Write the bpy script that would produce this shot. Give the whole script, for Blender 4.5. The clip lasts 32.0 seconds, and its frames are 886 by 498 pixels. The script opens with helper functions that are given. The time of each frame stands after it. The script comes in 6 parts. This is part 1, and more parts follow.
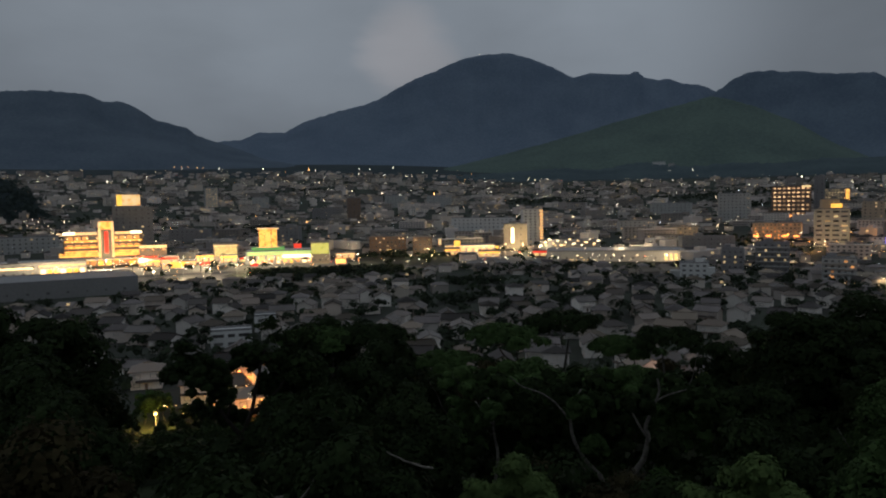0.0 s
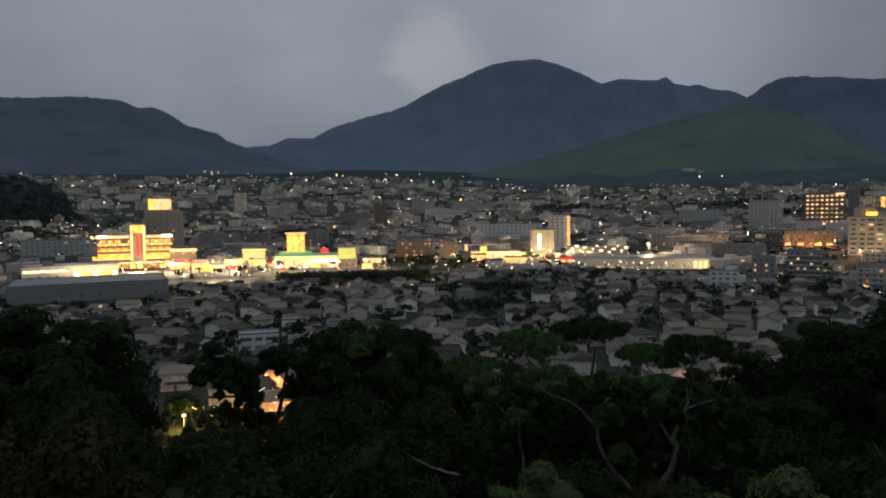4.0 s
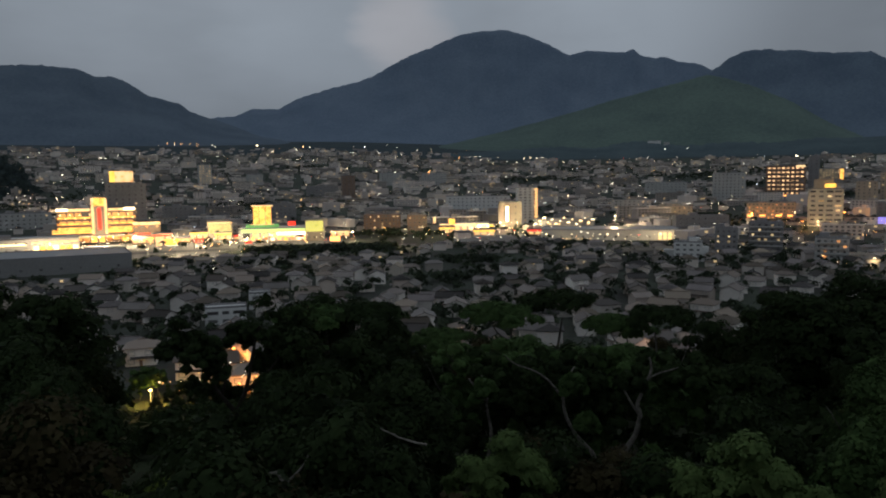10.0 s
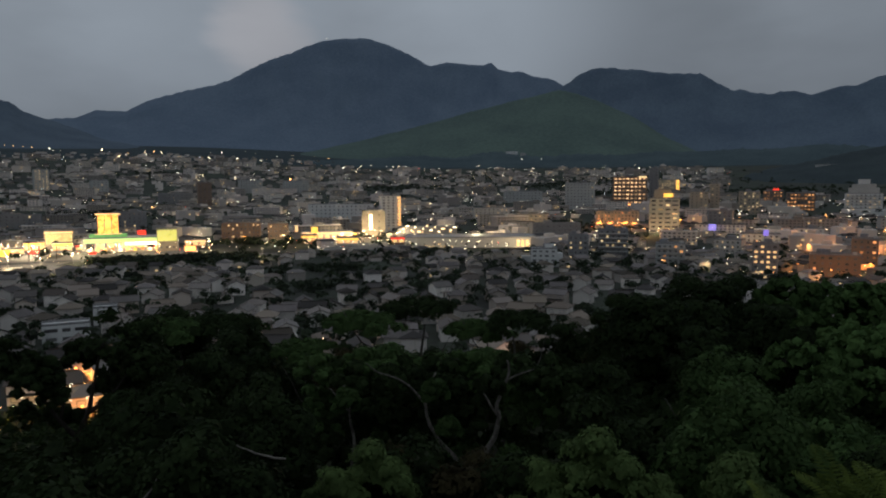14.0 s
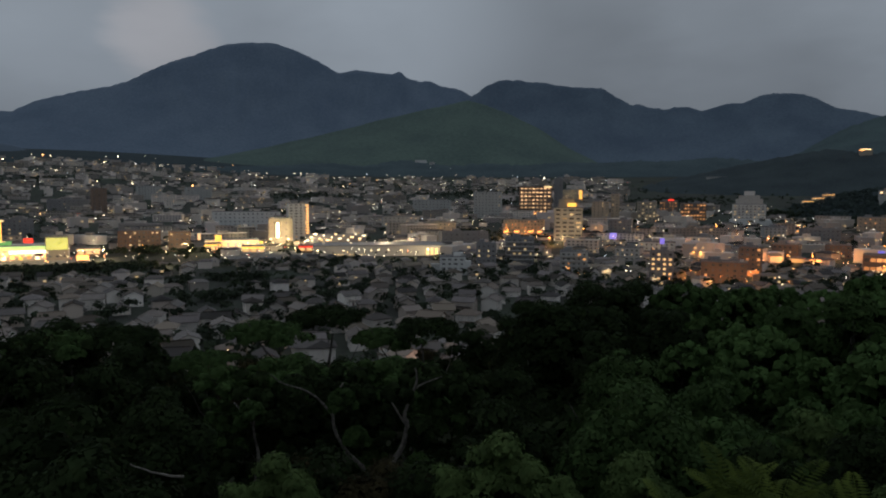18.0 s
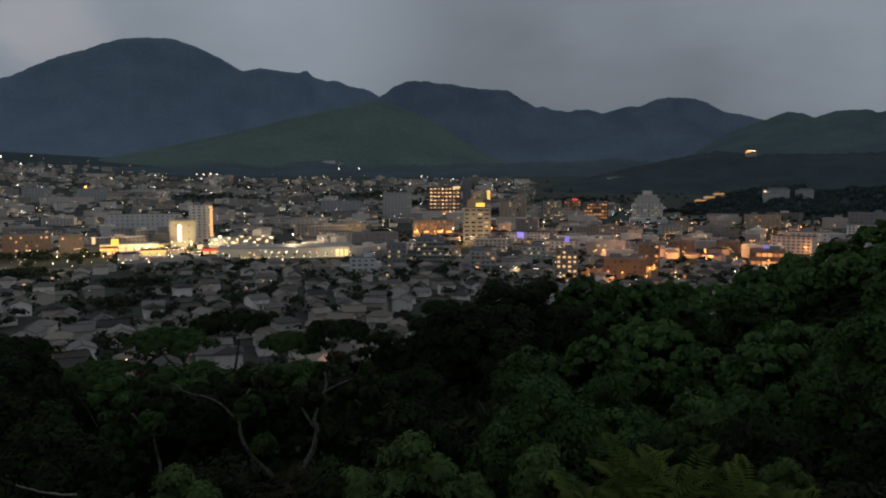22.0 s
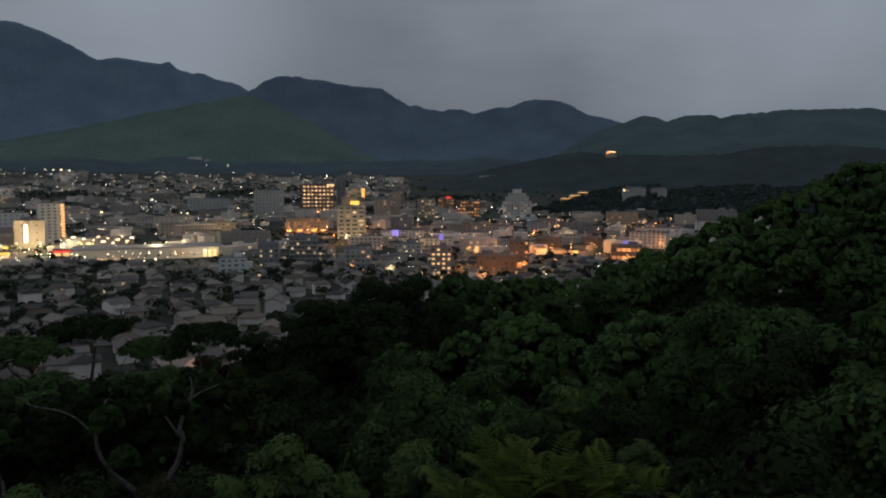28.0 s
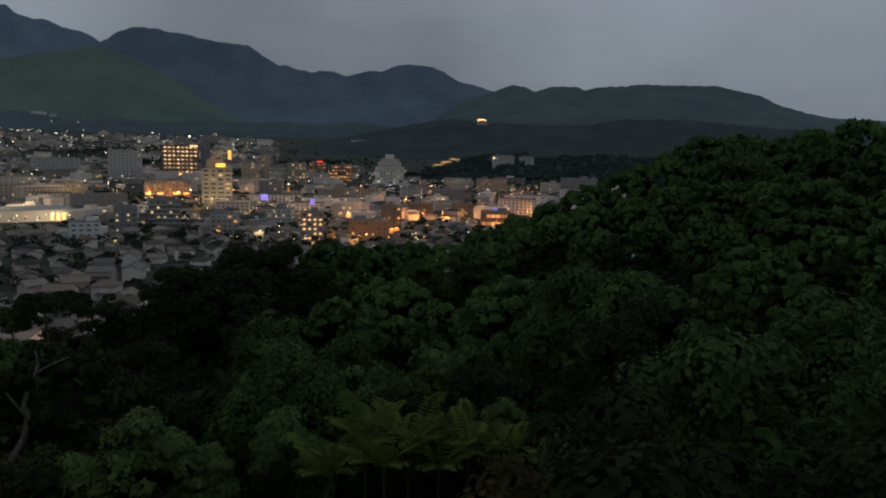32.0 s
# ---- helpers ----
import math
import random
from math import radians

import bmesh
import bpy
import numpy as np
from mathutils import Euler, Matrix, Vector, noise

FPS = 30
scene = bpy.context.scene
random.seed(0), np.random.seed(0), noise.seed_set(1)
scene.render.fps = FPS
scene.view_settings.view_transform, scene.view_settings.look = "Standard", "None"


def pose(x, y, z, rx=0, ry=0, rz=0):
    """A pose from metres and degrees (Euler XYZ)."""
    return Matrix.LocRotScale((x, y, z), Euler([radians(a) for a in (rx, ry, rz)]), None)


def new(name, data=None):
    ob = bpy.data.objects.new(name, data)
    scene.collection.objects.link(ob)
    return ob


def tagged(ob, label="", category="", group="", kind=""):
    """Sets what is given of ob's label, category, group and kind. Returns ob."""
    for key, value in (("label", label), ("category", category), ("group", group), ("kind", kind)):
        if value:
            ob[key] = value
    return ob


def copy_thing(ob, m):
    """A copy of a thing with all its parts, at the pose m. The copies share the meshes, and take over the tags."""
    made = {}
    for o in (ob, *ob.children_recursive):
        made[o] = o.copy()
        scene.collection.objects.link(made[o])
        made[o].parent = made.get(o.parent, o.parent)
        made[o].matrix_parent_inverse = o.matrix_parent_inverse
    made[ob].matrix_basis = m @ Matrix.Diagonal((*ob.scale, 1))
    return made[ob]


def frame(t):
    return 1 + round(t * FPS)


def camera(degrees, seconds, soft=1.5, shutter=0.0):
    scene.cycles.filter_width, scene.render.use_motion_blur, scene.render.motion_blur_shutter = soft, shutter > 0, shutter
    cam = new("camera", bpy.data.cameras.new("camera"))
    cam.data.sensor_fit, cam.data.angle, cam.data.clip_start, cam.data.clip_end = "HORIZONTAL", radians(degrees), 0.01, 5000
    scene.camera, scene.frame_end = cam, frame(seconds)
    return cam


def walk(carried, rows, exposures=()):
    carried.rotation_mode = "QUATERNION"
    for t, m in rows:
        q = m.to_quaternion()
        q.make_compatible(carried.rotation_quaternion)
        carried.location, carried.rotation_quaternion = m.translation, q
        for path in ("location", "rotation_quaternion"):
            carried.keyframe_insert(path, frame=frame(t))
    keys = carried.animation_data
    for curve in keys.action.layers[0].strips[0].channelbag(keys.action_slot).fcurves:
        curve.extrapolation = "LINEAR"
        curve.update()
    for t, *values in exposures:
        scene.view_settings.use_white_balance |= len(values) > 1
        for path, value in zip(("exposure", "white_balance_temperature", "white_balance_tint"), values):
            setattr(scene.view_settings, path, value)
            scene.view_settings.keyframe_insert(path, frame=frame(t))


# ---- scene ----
# the camera: held at a lookout on a wooded hillside and turned slowly with the body
EYE_Z = 60.0
cam = camera(64.0, 32.0, soft=2.0)
PATH = [
    (0.0, 16.29, -3.76, 0.94),
    (0.5, 16.24, -3.53, 0.74),
    (1.0, 16.56, -3.70, 0.58),
    (1.5, 16.84, -3.80, 0.69),
    (2.0, 17.14, -3.82, 0.33),
    (2.5, 17.50, -3.80, 0.35),
    (3.0, 18.07, -3.77, 0.62),
    (3.5, 18.47, -3.21, 0.60),
    (5.5, 17.38, -4.29, 1.12),
    (6.0, 16.44, -5.08, 0.91),
    (6.5, 16.12, -6.00, 0.49),
    (7.0, 16.29, -6.20, 0.34),
    (7.5, 16.41, -5.85, 0.70),
    (8.0, 16.51, -5.76, 0.71),
    (8.5, 16.98, -6.24, 0.57),
    (9.0, 17.19, -6.42, 0.68),
    (9.5, 16.62, -5.88, 0.72),
    (10.0, 15.87, -5.53, 0.66),
    (10.5, 14.48, -5.42, 0.51),
    (11.0, 12.94, -5.30, 0.48),
    (11.5, 11.44, -5.20, 0.38),
    (12.0, 9.96, -4.99, 0.36),
    (12.5, 8.45, -4.84, 0.35),
    (13.0, 6.84, -4.87, 0.21),
    (13.5, 5.75, -5.00, 0.29),
    (14.0, 4.90, -4.96, 0.26),
    (14.5, 4.19, -4.94, 0.12),
    (16.5, 1.28, -4.50, 0.04),
    (17.0, -0.00, -4.50, 0.02),
    (17.5, -1.28, -4.43, -0.06),
    (18.0, -2.39, -4.29, -0.22),
    (18.5, -3.26, -4.24, -0.32),
    (19.0, -4.00, -4.26, -0.42),
    (19.5, -4.82, -4.31, -0.56),
    (20.0, -5.67, -4.39, -0.43),
    (20.5, -6.56, -4.49, -0.18),
    (21.0, -7.47, -4.45, -0.11),
    (21.5, -8.49, -4.33, 0.04),
    (22.0, -9.67, -4.24, 0.06),
    (22.5, -10.99, -4.32, -0.04),
    (23.0, -12.47, -4.56, -0.09),
    (23.5, -13.48, -4.54, -0.25),
    (24.0, -14.01, -4.51, -0.35),
    (24.5, -14.43, -4.82, -0.29),
    (25.0, -15.20, -4.99, -0.32),
    (25.5, -16.08, -5.03, -0.45),
    (27.5, -18.92, -4.69, -0.09),
    (28.0, -19.75, -4.40, -0.04),
    (28.5, -20.66, -4.28, 0.00),
    (29.0, -21.75, -4.25, 0.15),
    (29.5, -22.68, -4.02, 0.37),
    (30.0, -23.79, -3.96, 0.31),
    (30.5, -25.83, -4.79, -0.16),
    (31.0, -27.63, -5.91, -0.51),
    (31.5, -28.88, -6.63, -0.97),
    (32.0, -29.96, -7.07, -1.20),
]

def held(yaw, pitch, roll, reach=0.55):
    a = radians(-yaw)
    return pose(reach * math.sin(a), reach * math.cos(a), EYE_Z, 90 + pitch, roll, yaw)


walk(cam, [(t, held(yaw, pitch, roll)) for t, yaw, pitch, roll in PATH], [(0.0, -0.24), (1.0, -0.14), (2.0, 0.0), (3.0, 0.10), (13.0, 0.06), (18.0, 0.0), (32.0, 0.0)])

# ---- sky: overcast dusk, brighter towards the zenith ----
world = bpy.data.worlds.new("world")
scene.world = world
world.use_nodes = True
wn, wl = world.node_tree.nodes, world.node_tree.links
wn.clear()
w_out = wn.new("ShaderNodeOutputWorld")
w_bg = wn.new("ShaderNodeBackground")
w_tc = wn.new("ShaderNodeTexCoord")
w_sep = wn.new("ShaderNodeSeparateXYZ")
w_map = wn.new("ShaderNodeMapping")
w_map.inputs["Scale"].default_value = (1.0, 1.0, 2.6)
w_noise = wn.new("ShaderNodeTexNoise")
w_noise.inputs["Scale"].default_value = 5.0
w_noise.inputs["Detail"].default_value = 4.0
w_noise.inputs["Roughness"].default_value = 0.5
wl.new(w_tc.outputs["Generated"], w_map.inputs["Vector"])
wl.new(w_map.outputs["Vector"], w_noise.inputs["Vector"])
wl.new(w_tc.outputs["Generated"], w_sep.inputs["Vector"])


def world_math(kind, a, b):
    m = wn.new("ShaderNodeMath")
    m.operation = kind
    for k, v in enumerate((a, b)):
        if isinstance(v, float):
            m.inputs[k].default_value = v
        else:
            wl.new(v, m.inputs[k])
    return m.outputs[0]


def world_range(value, a, b, c, d, smooth=True):
    m = wn.new("ShaderNodeMapRange")
    m.interpolation_type = "SMOOTHSTEP" if smooth else "LINEAR"
    m.inputs["From Min"].default_value, m.inputs["From Max"].default_value = a, b
    m.inputs["To Min"].default_value, m.inputs["To Max"].default_value = c, d
    wl.new(value, m.inputs["Value"])
    return m.outputs["Result"]


# cloud edges are ragged: the direction is stirred a little before the clouds are laid on it
w_mid = wn.new("ShaderNodeVectorMath")
w_mid.operation = "SUBTRACT"
w_mid.inputs[1].default_value = (0.5, 0.5, 0.5)
w_stir = wn.new("ShaderNodeVectorMath")
w_stir.operation = "MULTIPLY_ADD"
w_stir.inputs[1].default_value = (0.12, 0.12, 0.05)
wl.new(w_noise.outputs["Color"], w_mid.inputs[0])
wl.new(w_mid.outputs["Vector"], w_stir.inputs[0])
wl.new(w_tc.outputs["Generated"], w_stir.inputs[2])
w_unit = wn.new("ShaderNodeVectorMath")
w_unit.operation = "NORMALIZE"
wl.new(w_stir.outputs["Vector"], w_unit.inputs[0])


def cloud(bearing, rise, spread, gain):
    """A broad soft patch of lighter or darker cloud round a direction."""
    a, e = radians(bearing), radians(rise)
    d = wn.new("ShaderNodeVectorMath")
    d.operation = "DOT_PRODUCT"
    d.inputs[1].default_value = (math.sin(a) * math.cos(e), math.cos(a) * math.cos(e), math.sin(e))
    wl.new(w_unit.outputs["Vector"], d.inputs[0])
    return world_range(d.outputs["Value"], math.cos(radians(spread)), 1.0, 0.0, gain)


w_sum = world_range(w_noise.outputs["Fac"], 0.3, 0.7, 0.93, 1.07, False)
for bearing, rise, spread, gain in ((-22, 14, 15, 0.20), (-36, 15, 12, 0.14), (-1, 13.5, 12, 0.26), (11, 11, 11, -0.15), (22, 8, 13, -0.12), (40, 16, 14, 0.20), (33, 8, 8, -0.10), (58, 14, 16, 0.16)):
    w_sum = world_math("ADD", w_sum, cloud(bearing, rise, spread, gain))
w_gap = cloud(-19.4, 12.0, 4.4, 1.0)
w_sum = world_math("ADD", w_sum, world_math("MULTIPLY", w_gap, 0.17))
w_low = world_range(w_sep.outputs["Z"], 0.05, 0.22, 0.84, 1.0)
w_high = world_range(w_sep.outputs["Z"], 0.25, 1.0, 1.92, 2.5, False)
wl.new(world_math("MULTIPLY", world_math("MULTIPLY", w_sum, w_low), w_high), w_bg.inputs["Strength"])
w_tint = wn.new("ShaderNodeMix")
w_tint.data_type = "RGBA"
w_tint.inputs["A"].default_value = (0.104, 0.119, 0.138, 1)
w_tint.inputs["B"].default_value = (0.120, 0.124, 0.136, 1)
wl.new(w_gap, w_tint.inputs["Factor"])
wl.new(w_tint.outputs["Result"], w_bg.inputs["Color"])
wl.new(w_bg.outputs["Background"], w_out.inputs["Surface"])


# ---- materials ----
def material(name, colour, rough=0.8, dark=0.6, scale=1.0, bump=0.0, second=None, metal=0.0, per="", spread=0.0, detail=6.0, sheen=0.5, alt=None, thin=0.0):
    """A surface with variation at two scales; per: 'object' or 'island' varies it from piece to piece."""
    m = bpy.data.materials.new(name)
    m.use_nodes = True
    n, l = m.node_tree.nodes, m.node_tree.links
    b = n["Principled BSDF"]
    b.inputs["Roughness"].default_value = rough
    b.inputs["Metallic"].default_value = metal
    b.inputs["Specular IOR Level"].default_value = sheen
    tc = n.new("ShaderNodeTexCoord")
    big = n.new("ShaderNodeTexNoise")
    big.inputs["Scale"].default_value, big.inputs["Detail"].default_value = scale * 0.13, 3.0
    fine = n.new("ShaderNodeTexNoise")
    fine.inputs["Scale"].default_value, fine.inputs["Detail"].default_value = scale * 2.3, detail
    l.new(tc.outputs["Object"], big.inputs["Vector"])
    l.new(tc.outputs["Object"], fine.inputs["Vector"])
    mix = n.new("ShaderNodeMix")
    mix.data_type = "RGBA"
    mix.inputs["A"].default_value = (*[c * dark for c in colour], 1)
    mix.inputs["B"].default_value = (*(second or colour), 1)
    add = n.new("ShaderNodeMath")
    add.operation = "ADD"
    l.new(big.outputs["Fac"], add.inputs[0])
    l.new(fine.outputs["Fac"], add.inputs[1])
    rng = n.new("ShaderNodeMapRange")
    rng.inputs["From Min"].default_value, rng.inputs["From Max"].default_value = 0.75, 1.25
    l.new(add.outputs[0], rng.inputs["Value"])
    l.new(rng.outputs["Result"], mix.inputs["Factor"])
    last = mix.outputs["Result"]
    if per:
        if per == "object":
            info = n.new("ShaderNodeObjectInfo")
            rnd = info.outputs["Random"]
        else:
            info = n.new("ShaderNodeNewGeometry")
            rnd = info.outputs["Random Per Island"]
        hsv = n.new("ShaderNodeHueSaturation")
        val = n.new("ShaderNodeMapRange")
        val.inputs["To Min"].default_value, val.inputs["To Max"].default_value = 1 - spread, 1 + spread
        l.new(rnd, val.inputs["Value"])
        l.new(val.outputs["Result"], hsv.inputs["Value"])
        hue = n.new("ShaderNodeMath")
        hue.operation = "MULTIPLY"
        hue.inputs[1].default_value = 37.7
        fr = n.new("ShaderNodeMath")
        fr.operation = "FRACT"
        l.new(rnd, hue.inputs[0])
        l.new(hue.outputs[0], fr.inputs[0])
        hr = n.new("ShaderNodeMapRange")
        hr.inputs["To Min"].default_value, hr.inputs["To Max"].default_value = 0.5 - 0.05 * spread, 0.5 + 0.05 * spread
        l.new(fr.outputs[0], hr.inputs["Value"])
        l.new(hr.outputs["Result"], hsv.inputs["Hue"])
        if alt:
            mx, gt = n.new("ShaderNodeMix"), n.new("ShaderNodeMapRange")
            mx.data_type = "RGBA"
            gt.inputs["From Min"].default_value, gt.inputs["From Max"].default_value = 0.45, 0.8
            l.new(fr.outputs[0], gt.inputs["Value"])
            l.new(gt.outputs["Result"], mx.inputs["Factor"])
            l.new(last, mx.inputs["A"])
            mx.inputs["B"].default_value = (*alt, 1)
            last = mx.outputs["Result"]
        l.new(last, hsv.inputs["Color"])
        last = hsv.outputs["Color"]
    l.new(last, b.inputs["Base Color"])
    if thin:
        tr, mx2 = n.new("ShaderNodeBsdfTranslucent"), n.new("ShaderNodeMixShader")
        mx2.inputs["Fac"].default_value = thin
        l.new(last, tr.inputs["Color"])
        l.new(b.outputs["BSDF"], mx2.inputs[1])
        l.new(tr.outputs["BSDF"], mx2.inputs[2])
        l.new(mx2.outputs["Shader"], n["Material Output"].inputs["Surface"])
    if bump:
        bp = n.new("ShaderNodeBump")
        bp.inputs["Strength"].default_value = bump
        l.new(fine.outputs["Fac"], bp.inputs["Height"])
        l.new(bp.outputs["Normal"], b.inputs["Normal"])
    return m


def glow(name, colour, strength, sample=False, second=None, scale=0.35, vary=False):
    """A lamp or lit sign; second: the other colour of its artwork."""
    m = bpy.data.materials.new(name)
    m.use_nodes = True
    n, l = m.node_tree.nodes, m.node_tree.links
    b = n["Principled BSDF"]
    b.inputs["Base Color"].default_value = (*[0.6 * c for c in colour], 1)
    b.inputs["Emission Color"].default_value = (*colour, 1)
    b.inputs["Emission Strength"].default_value = strength
    if second:
        tc, no, mix = n.new("ShaderNodeTexCoord"), n.new("ShaderNodeTexNoise"), n.new("ShaderNodeMix")
        no.inputs["Scale"].default_value, no.inputs["Detail"].default_value = scale, 3.0
        mix.data_type = "RGBA"
        mix.inputs["A"].default_value, mix.inputs["B"].default_value = (*second, 1), (*colour, 1)
        rng = n.new("ShaderNodeMapRange")
        rng.inputs["From Min"].default_value, rng.inputs["From Max"].default_value = 0.35, 0.58
        l.new(tc.outputs["Object"], no.inputs["Vector"])
        l.new(no.outputs["Fac"], rng.inputs["Value"])
        l.new(rng.outputs["Result"], mix.inputs["Factor"])
        l.new(mix.outputs["Result"], b.inputs["Emission Color"])
    if vary:
        info, rng = n.new("ShaderNodeObjectInfo"), n.new("ShaderNodeMapRange")
        rng.inputs["To Min"].default_value, rng.inputs["To Max"].default_value = 0.12 * strength, 1.25 * strength
        l.new(info.outputs["Random"], rng.inputs["Value"])
        l.new(rng.outputs["Result"], b.inputs["Emission Strength"])
    m.cycles.emission_sampling = "AUTO" if sample else "NONE"
    return m


M_GROUND = material("town_ground", (0.120, 0.114, 0.106), 0.95, 0.45, 0.12, 0.1, (0.072, 0.086, 0.062), sheen=0.1)
M_SOIL = material("leaf_litter", (0.05, 0.045, 0.03), 1.0, 0.4, 1.0, 0.5, (0.04, 0.055, 0.025), sheen=0.1)
M_FIELD = material("rough_grass", (0.032, 0.042, 0.024), 1.0, 0.6, 0.4, 0.4, (0.046, 0.058, 0.030), sheen=0.1)
M_ASPHALT = material("asphalt", (0.075, 0.075, 0.078), 0.85, 0.8, 0.5, 0.15)
M_PAVING = material("worn_paving", (0.22, 0.21, 0.20), 0.85, 0.7, 0.3, 0.1)
# bluish distance haze is mixed into the base colour of each far range
M_FOREST_FAR = material("far_forest_hazed", (0.142, 0.190, 0.258), 1.0, 0.84, 0.035, 0.7, (0.166, 0.212, 0.270), detail=9.0, sheen=0.1)
M_FOREST_EDGE = material("forest_shoulder_hazed", (0.106, 0.142, 0.186), 1.0, 0.80, 0.035, 0.7, (0.126, 0.160, 0.198), detail=9.0, sheen=0.1)
M_FOREST_RIDGE = material("forest_ridge_hazed", (0.118, 0.158, 0.212), 1.0, 0.82, 0.035, 0.7, (0.138, 0.180, 0.226), detail=9.0, sheen=0.1)
M_FOREST_LEVEL = material("green_forest_ridge_hazed", (0.084, 0.118, 0.128), 1.0, 0.80, 0.04, 0.7, (0.098, 0.140, 0.138), detail=9.0, sheen=0.1)
# belt, low hills and grass carry a thinner blue-grey haze in their colour
M_FOREST_BELT = material("belt_woods_hazed", (0.078, 0.108, 0.120), 1.0, 0.82, 0.06, 0.6, (0.090, 0.122, 0.130), detail=9.0, sheen=0.1)
M_FOREST_MID = material("wooded_slope_hazed", (0.052, 0.068, 0.076), 1.0, 0.75, 0.09, 0.8, (0.062, 0.080, 0.082), detail=9.0, sheen=0.1)
M_GRASS_FAR = material("grass_mountain_hazed", (0.110, 0.152, 0.140), 1.0, 0.80, 0.03, 0.4, (0.132, 0.180, 0.152), sheen=0.1)
M_ROOF = material("roof_tiles", (0.165, 0.149, 0.136), 0.8, 0.72, 1.2, 0.3, per="object", spread=0.75, sheen=0.25, alt=(0.185, 0.138, 0.118))
M_WALL = material("house_render", (0.84, 0.78, 0.71), 0.85, 0.88, 0.6, 0.1, per="object", spread=0.28, alt=(0.594, 0.489, 0.428))
M_ROOF_S = material("roof_tiles_far", (0.150, 0.135, 0.123), 0.8, 0.72, 0.8, 0.0, per="island", spread=0.78, sheen=0.25, alt=(0.185, 0.138, 0.116))
M_WALL_S = material("house_render_far", (0.68, 0.61, 0.54), 0.85, 0.85, 0.5, 0.0, per="island", spread=0.5, alt=(0.50, 0.42, 0.37))
M_CONC = material("pale_concrete", (0.52, 0.51, 0.48), 0.85, 0.78, 0.25, 0.1)
M_CONC_D = material("grey_concrete", (0.30, 0.29, 0.29), 0.85, 0.7, 0.25, 0.1)
M_BROWN = material("brown_tile", (0.28, 0.195, 0.145), 0.7, 0.75, 0.4, 0.1)
M_BEIGE = material("beige_tile", (0.46, 0.39, 0.30), 0.75, 0.8, 0.3, 0.1)
M_WHITE = material("white_paint", (0.74, 0.73, 0.70), 0.7, 0.85, 0.3, 0.05)
M_CREAM = material("cream_tile", (0.62, 0.55, 0.42), 0.75, 0.85, 0.3, 0.1)
M_METAL = material("grey_steel_roof", (0.306, 0.297, 0.289), 0.5, 0.8, 0.3, 0.05, metal=0.2)
M_POLE = material("grey_pole", (0.25, 0.25, 0.25), 0.5, 0.8, 2.0)
M_GLASS = material("dark_window", (0.03, 0.035, 0.045), 0.12, 0.8, 0.2)
M_PANE = material("curtained_window", (0.16, 0.155, 0.15), 0.3, 0.6, 0.2, per="object", spread=0.6)
M_BARK = material("bark", (0.102, 0.090, 0.072), 0.95, 0.4, 3.0, 0.8, (0.132, 0.120, 0.102))
M_VINE = material("vine_leaves", (0.074, 0.130, 0.043), 0.6, 0.5, 0.5, 0.0, (0.112, 0.190, 0.061), per="island", spread=0.18, sheen=0.03, thin=0.35)
M_LEAF = [
    # dark foliage, lowered further so the deep shade between crowns is in the colour
    material("leaf_dark_shaded", (0.027, 0.042, 0.017), 0.6, 0.45, 0.8, 0.0, (0.042, 0.064, 0.024), per="island", spread=0.18, sheen=0.03, thin=0.35),
    material("leaf_green", (0.062, 0.104, 0.036), 0.6, 0.5, 0.8, 0.0, (0.094, 0.156, 0.052), per="island", spread=0.18, sheen=0.03, thin=0.35),
    material("leaf_olive", (0.055, 0.046, 0.023), 0.65, 0.45, 0.8, 0.0, (0.074, 0.062, 0.029), per="island", spread=0.18, sheen=0.03, thin=0.35),
    material("leaf_light", (0.115, 0.172, 0.058), 0.55, 0.55, 0.8, 0.0, (0.160, 0.236, 0.080), per="island", spread=0.18, sheen=0.03, thin=0.35),
]
M_FROND = material("frond_leaves", (0.088, 0.132, 0.030), 0.6, 0.6, 0.8, 0.0, (0.150, 0.196, 0.042), sheen=0.03, thin=0.35)
# same greyed blue haze in the colour as the slopes it covers
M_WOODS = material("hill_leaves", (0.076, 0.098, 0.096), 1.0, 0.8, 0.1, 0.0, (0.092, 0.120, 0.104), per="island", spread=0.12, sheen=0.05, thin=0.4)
M_TREE_FAR = material("town_tree_leaves", (0.035, 0.05, 0.028), 0.9, 0.5, 0.3, 0.0, (0.05, 0.07, 0.035), per="island", spread=0.4, thin=0.4)
G_WARM = glow("lamp_warm", (1.0, 0.66, 0.32), 3.6)
G_WHITE = glow("lamp_white", (1.0, 0.82, 0.52), 3.6)
G_ORANGE = glow("lamp_orange", (1.0, 0.36, 0.09), 3.6)
S_WARM = glow("spark_warm", (1.0, 0.74, 0.44), 9.0)
S_WHITE = glow("spark_white", (1.0, 0.86, 0.62), 9.0)
S_ORANGE = glow("spark_orange", (1.0, 0.42, 0.13), 9.0)
S_RED = glow("spark_red", (1.0, 0.10, 0.05), 4.0)
S_COOL = glow("spark_cool", (0.82, 0.92, 1.0), 6.0)
G_VIOLET = glow("lamp_violet", (0.40, 0.32, 1.0), 0.8)
G_RED = glow("lamp_red", (1.0, 0.06, 0.03), 1.1)
G_BLUE = glow("lamp_blue", (0.30, 0.24, 1.0), 0.7)
G_WINDOW = glow("lit_window", (1.0, 0.70, 0.34), 0.95, vary=True)
G_WINDOW_O = glow("lit_window_amber", (1.0, 0.42, 0.14), 0.9, vary=True)
G_SIGN = glow("sign_yellow", (1.0, 0.62, 0.11), 1.5, True, (1.0, 0.42, 0.05))
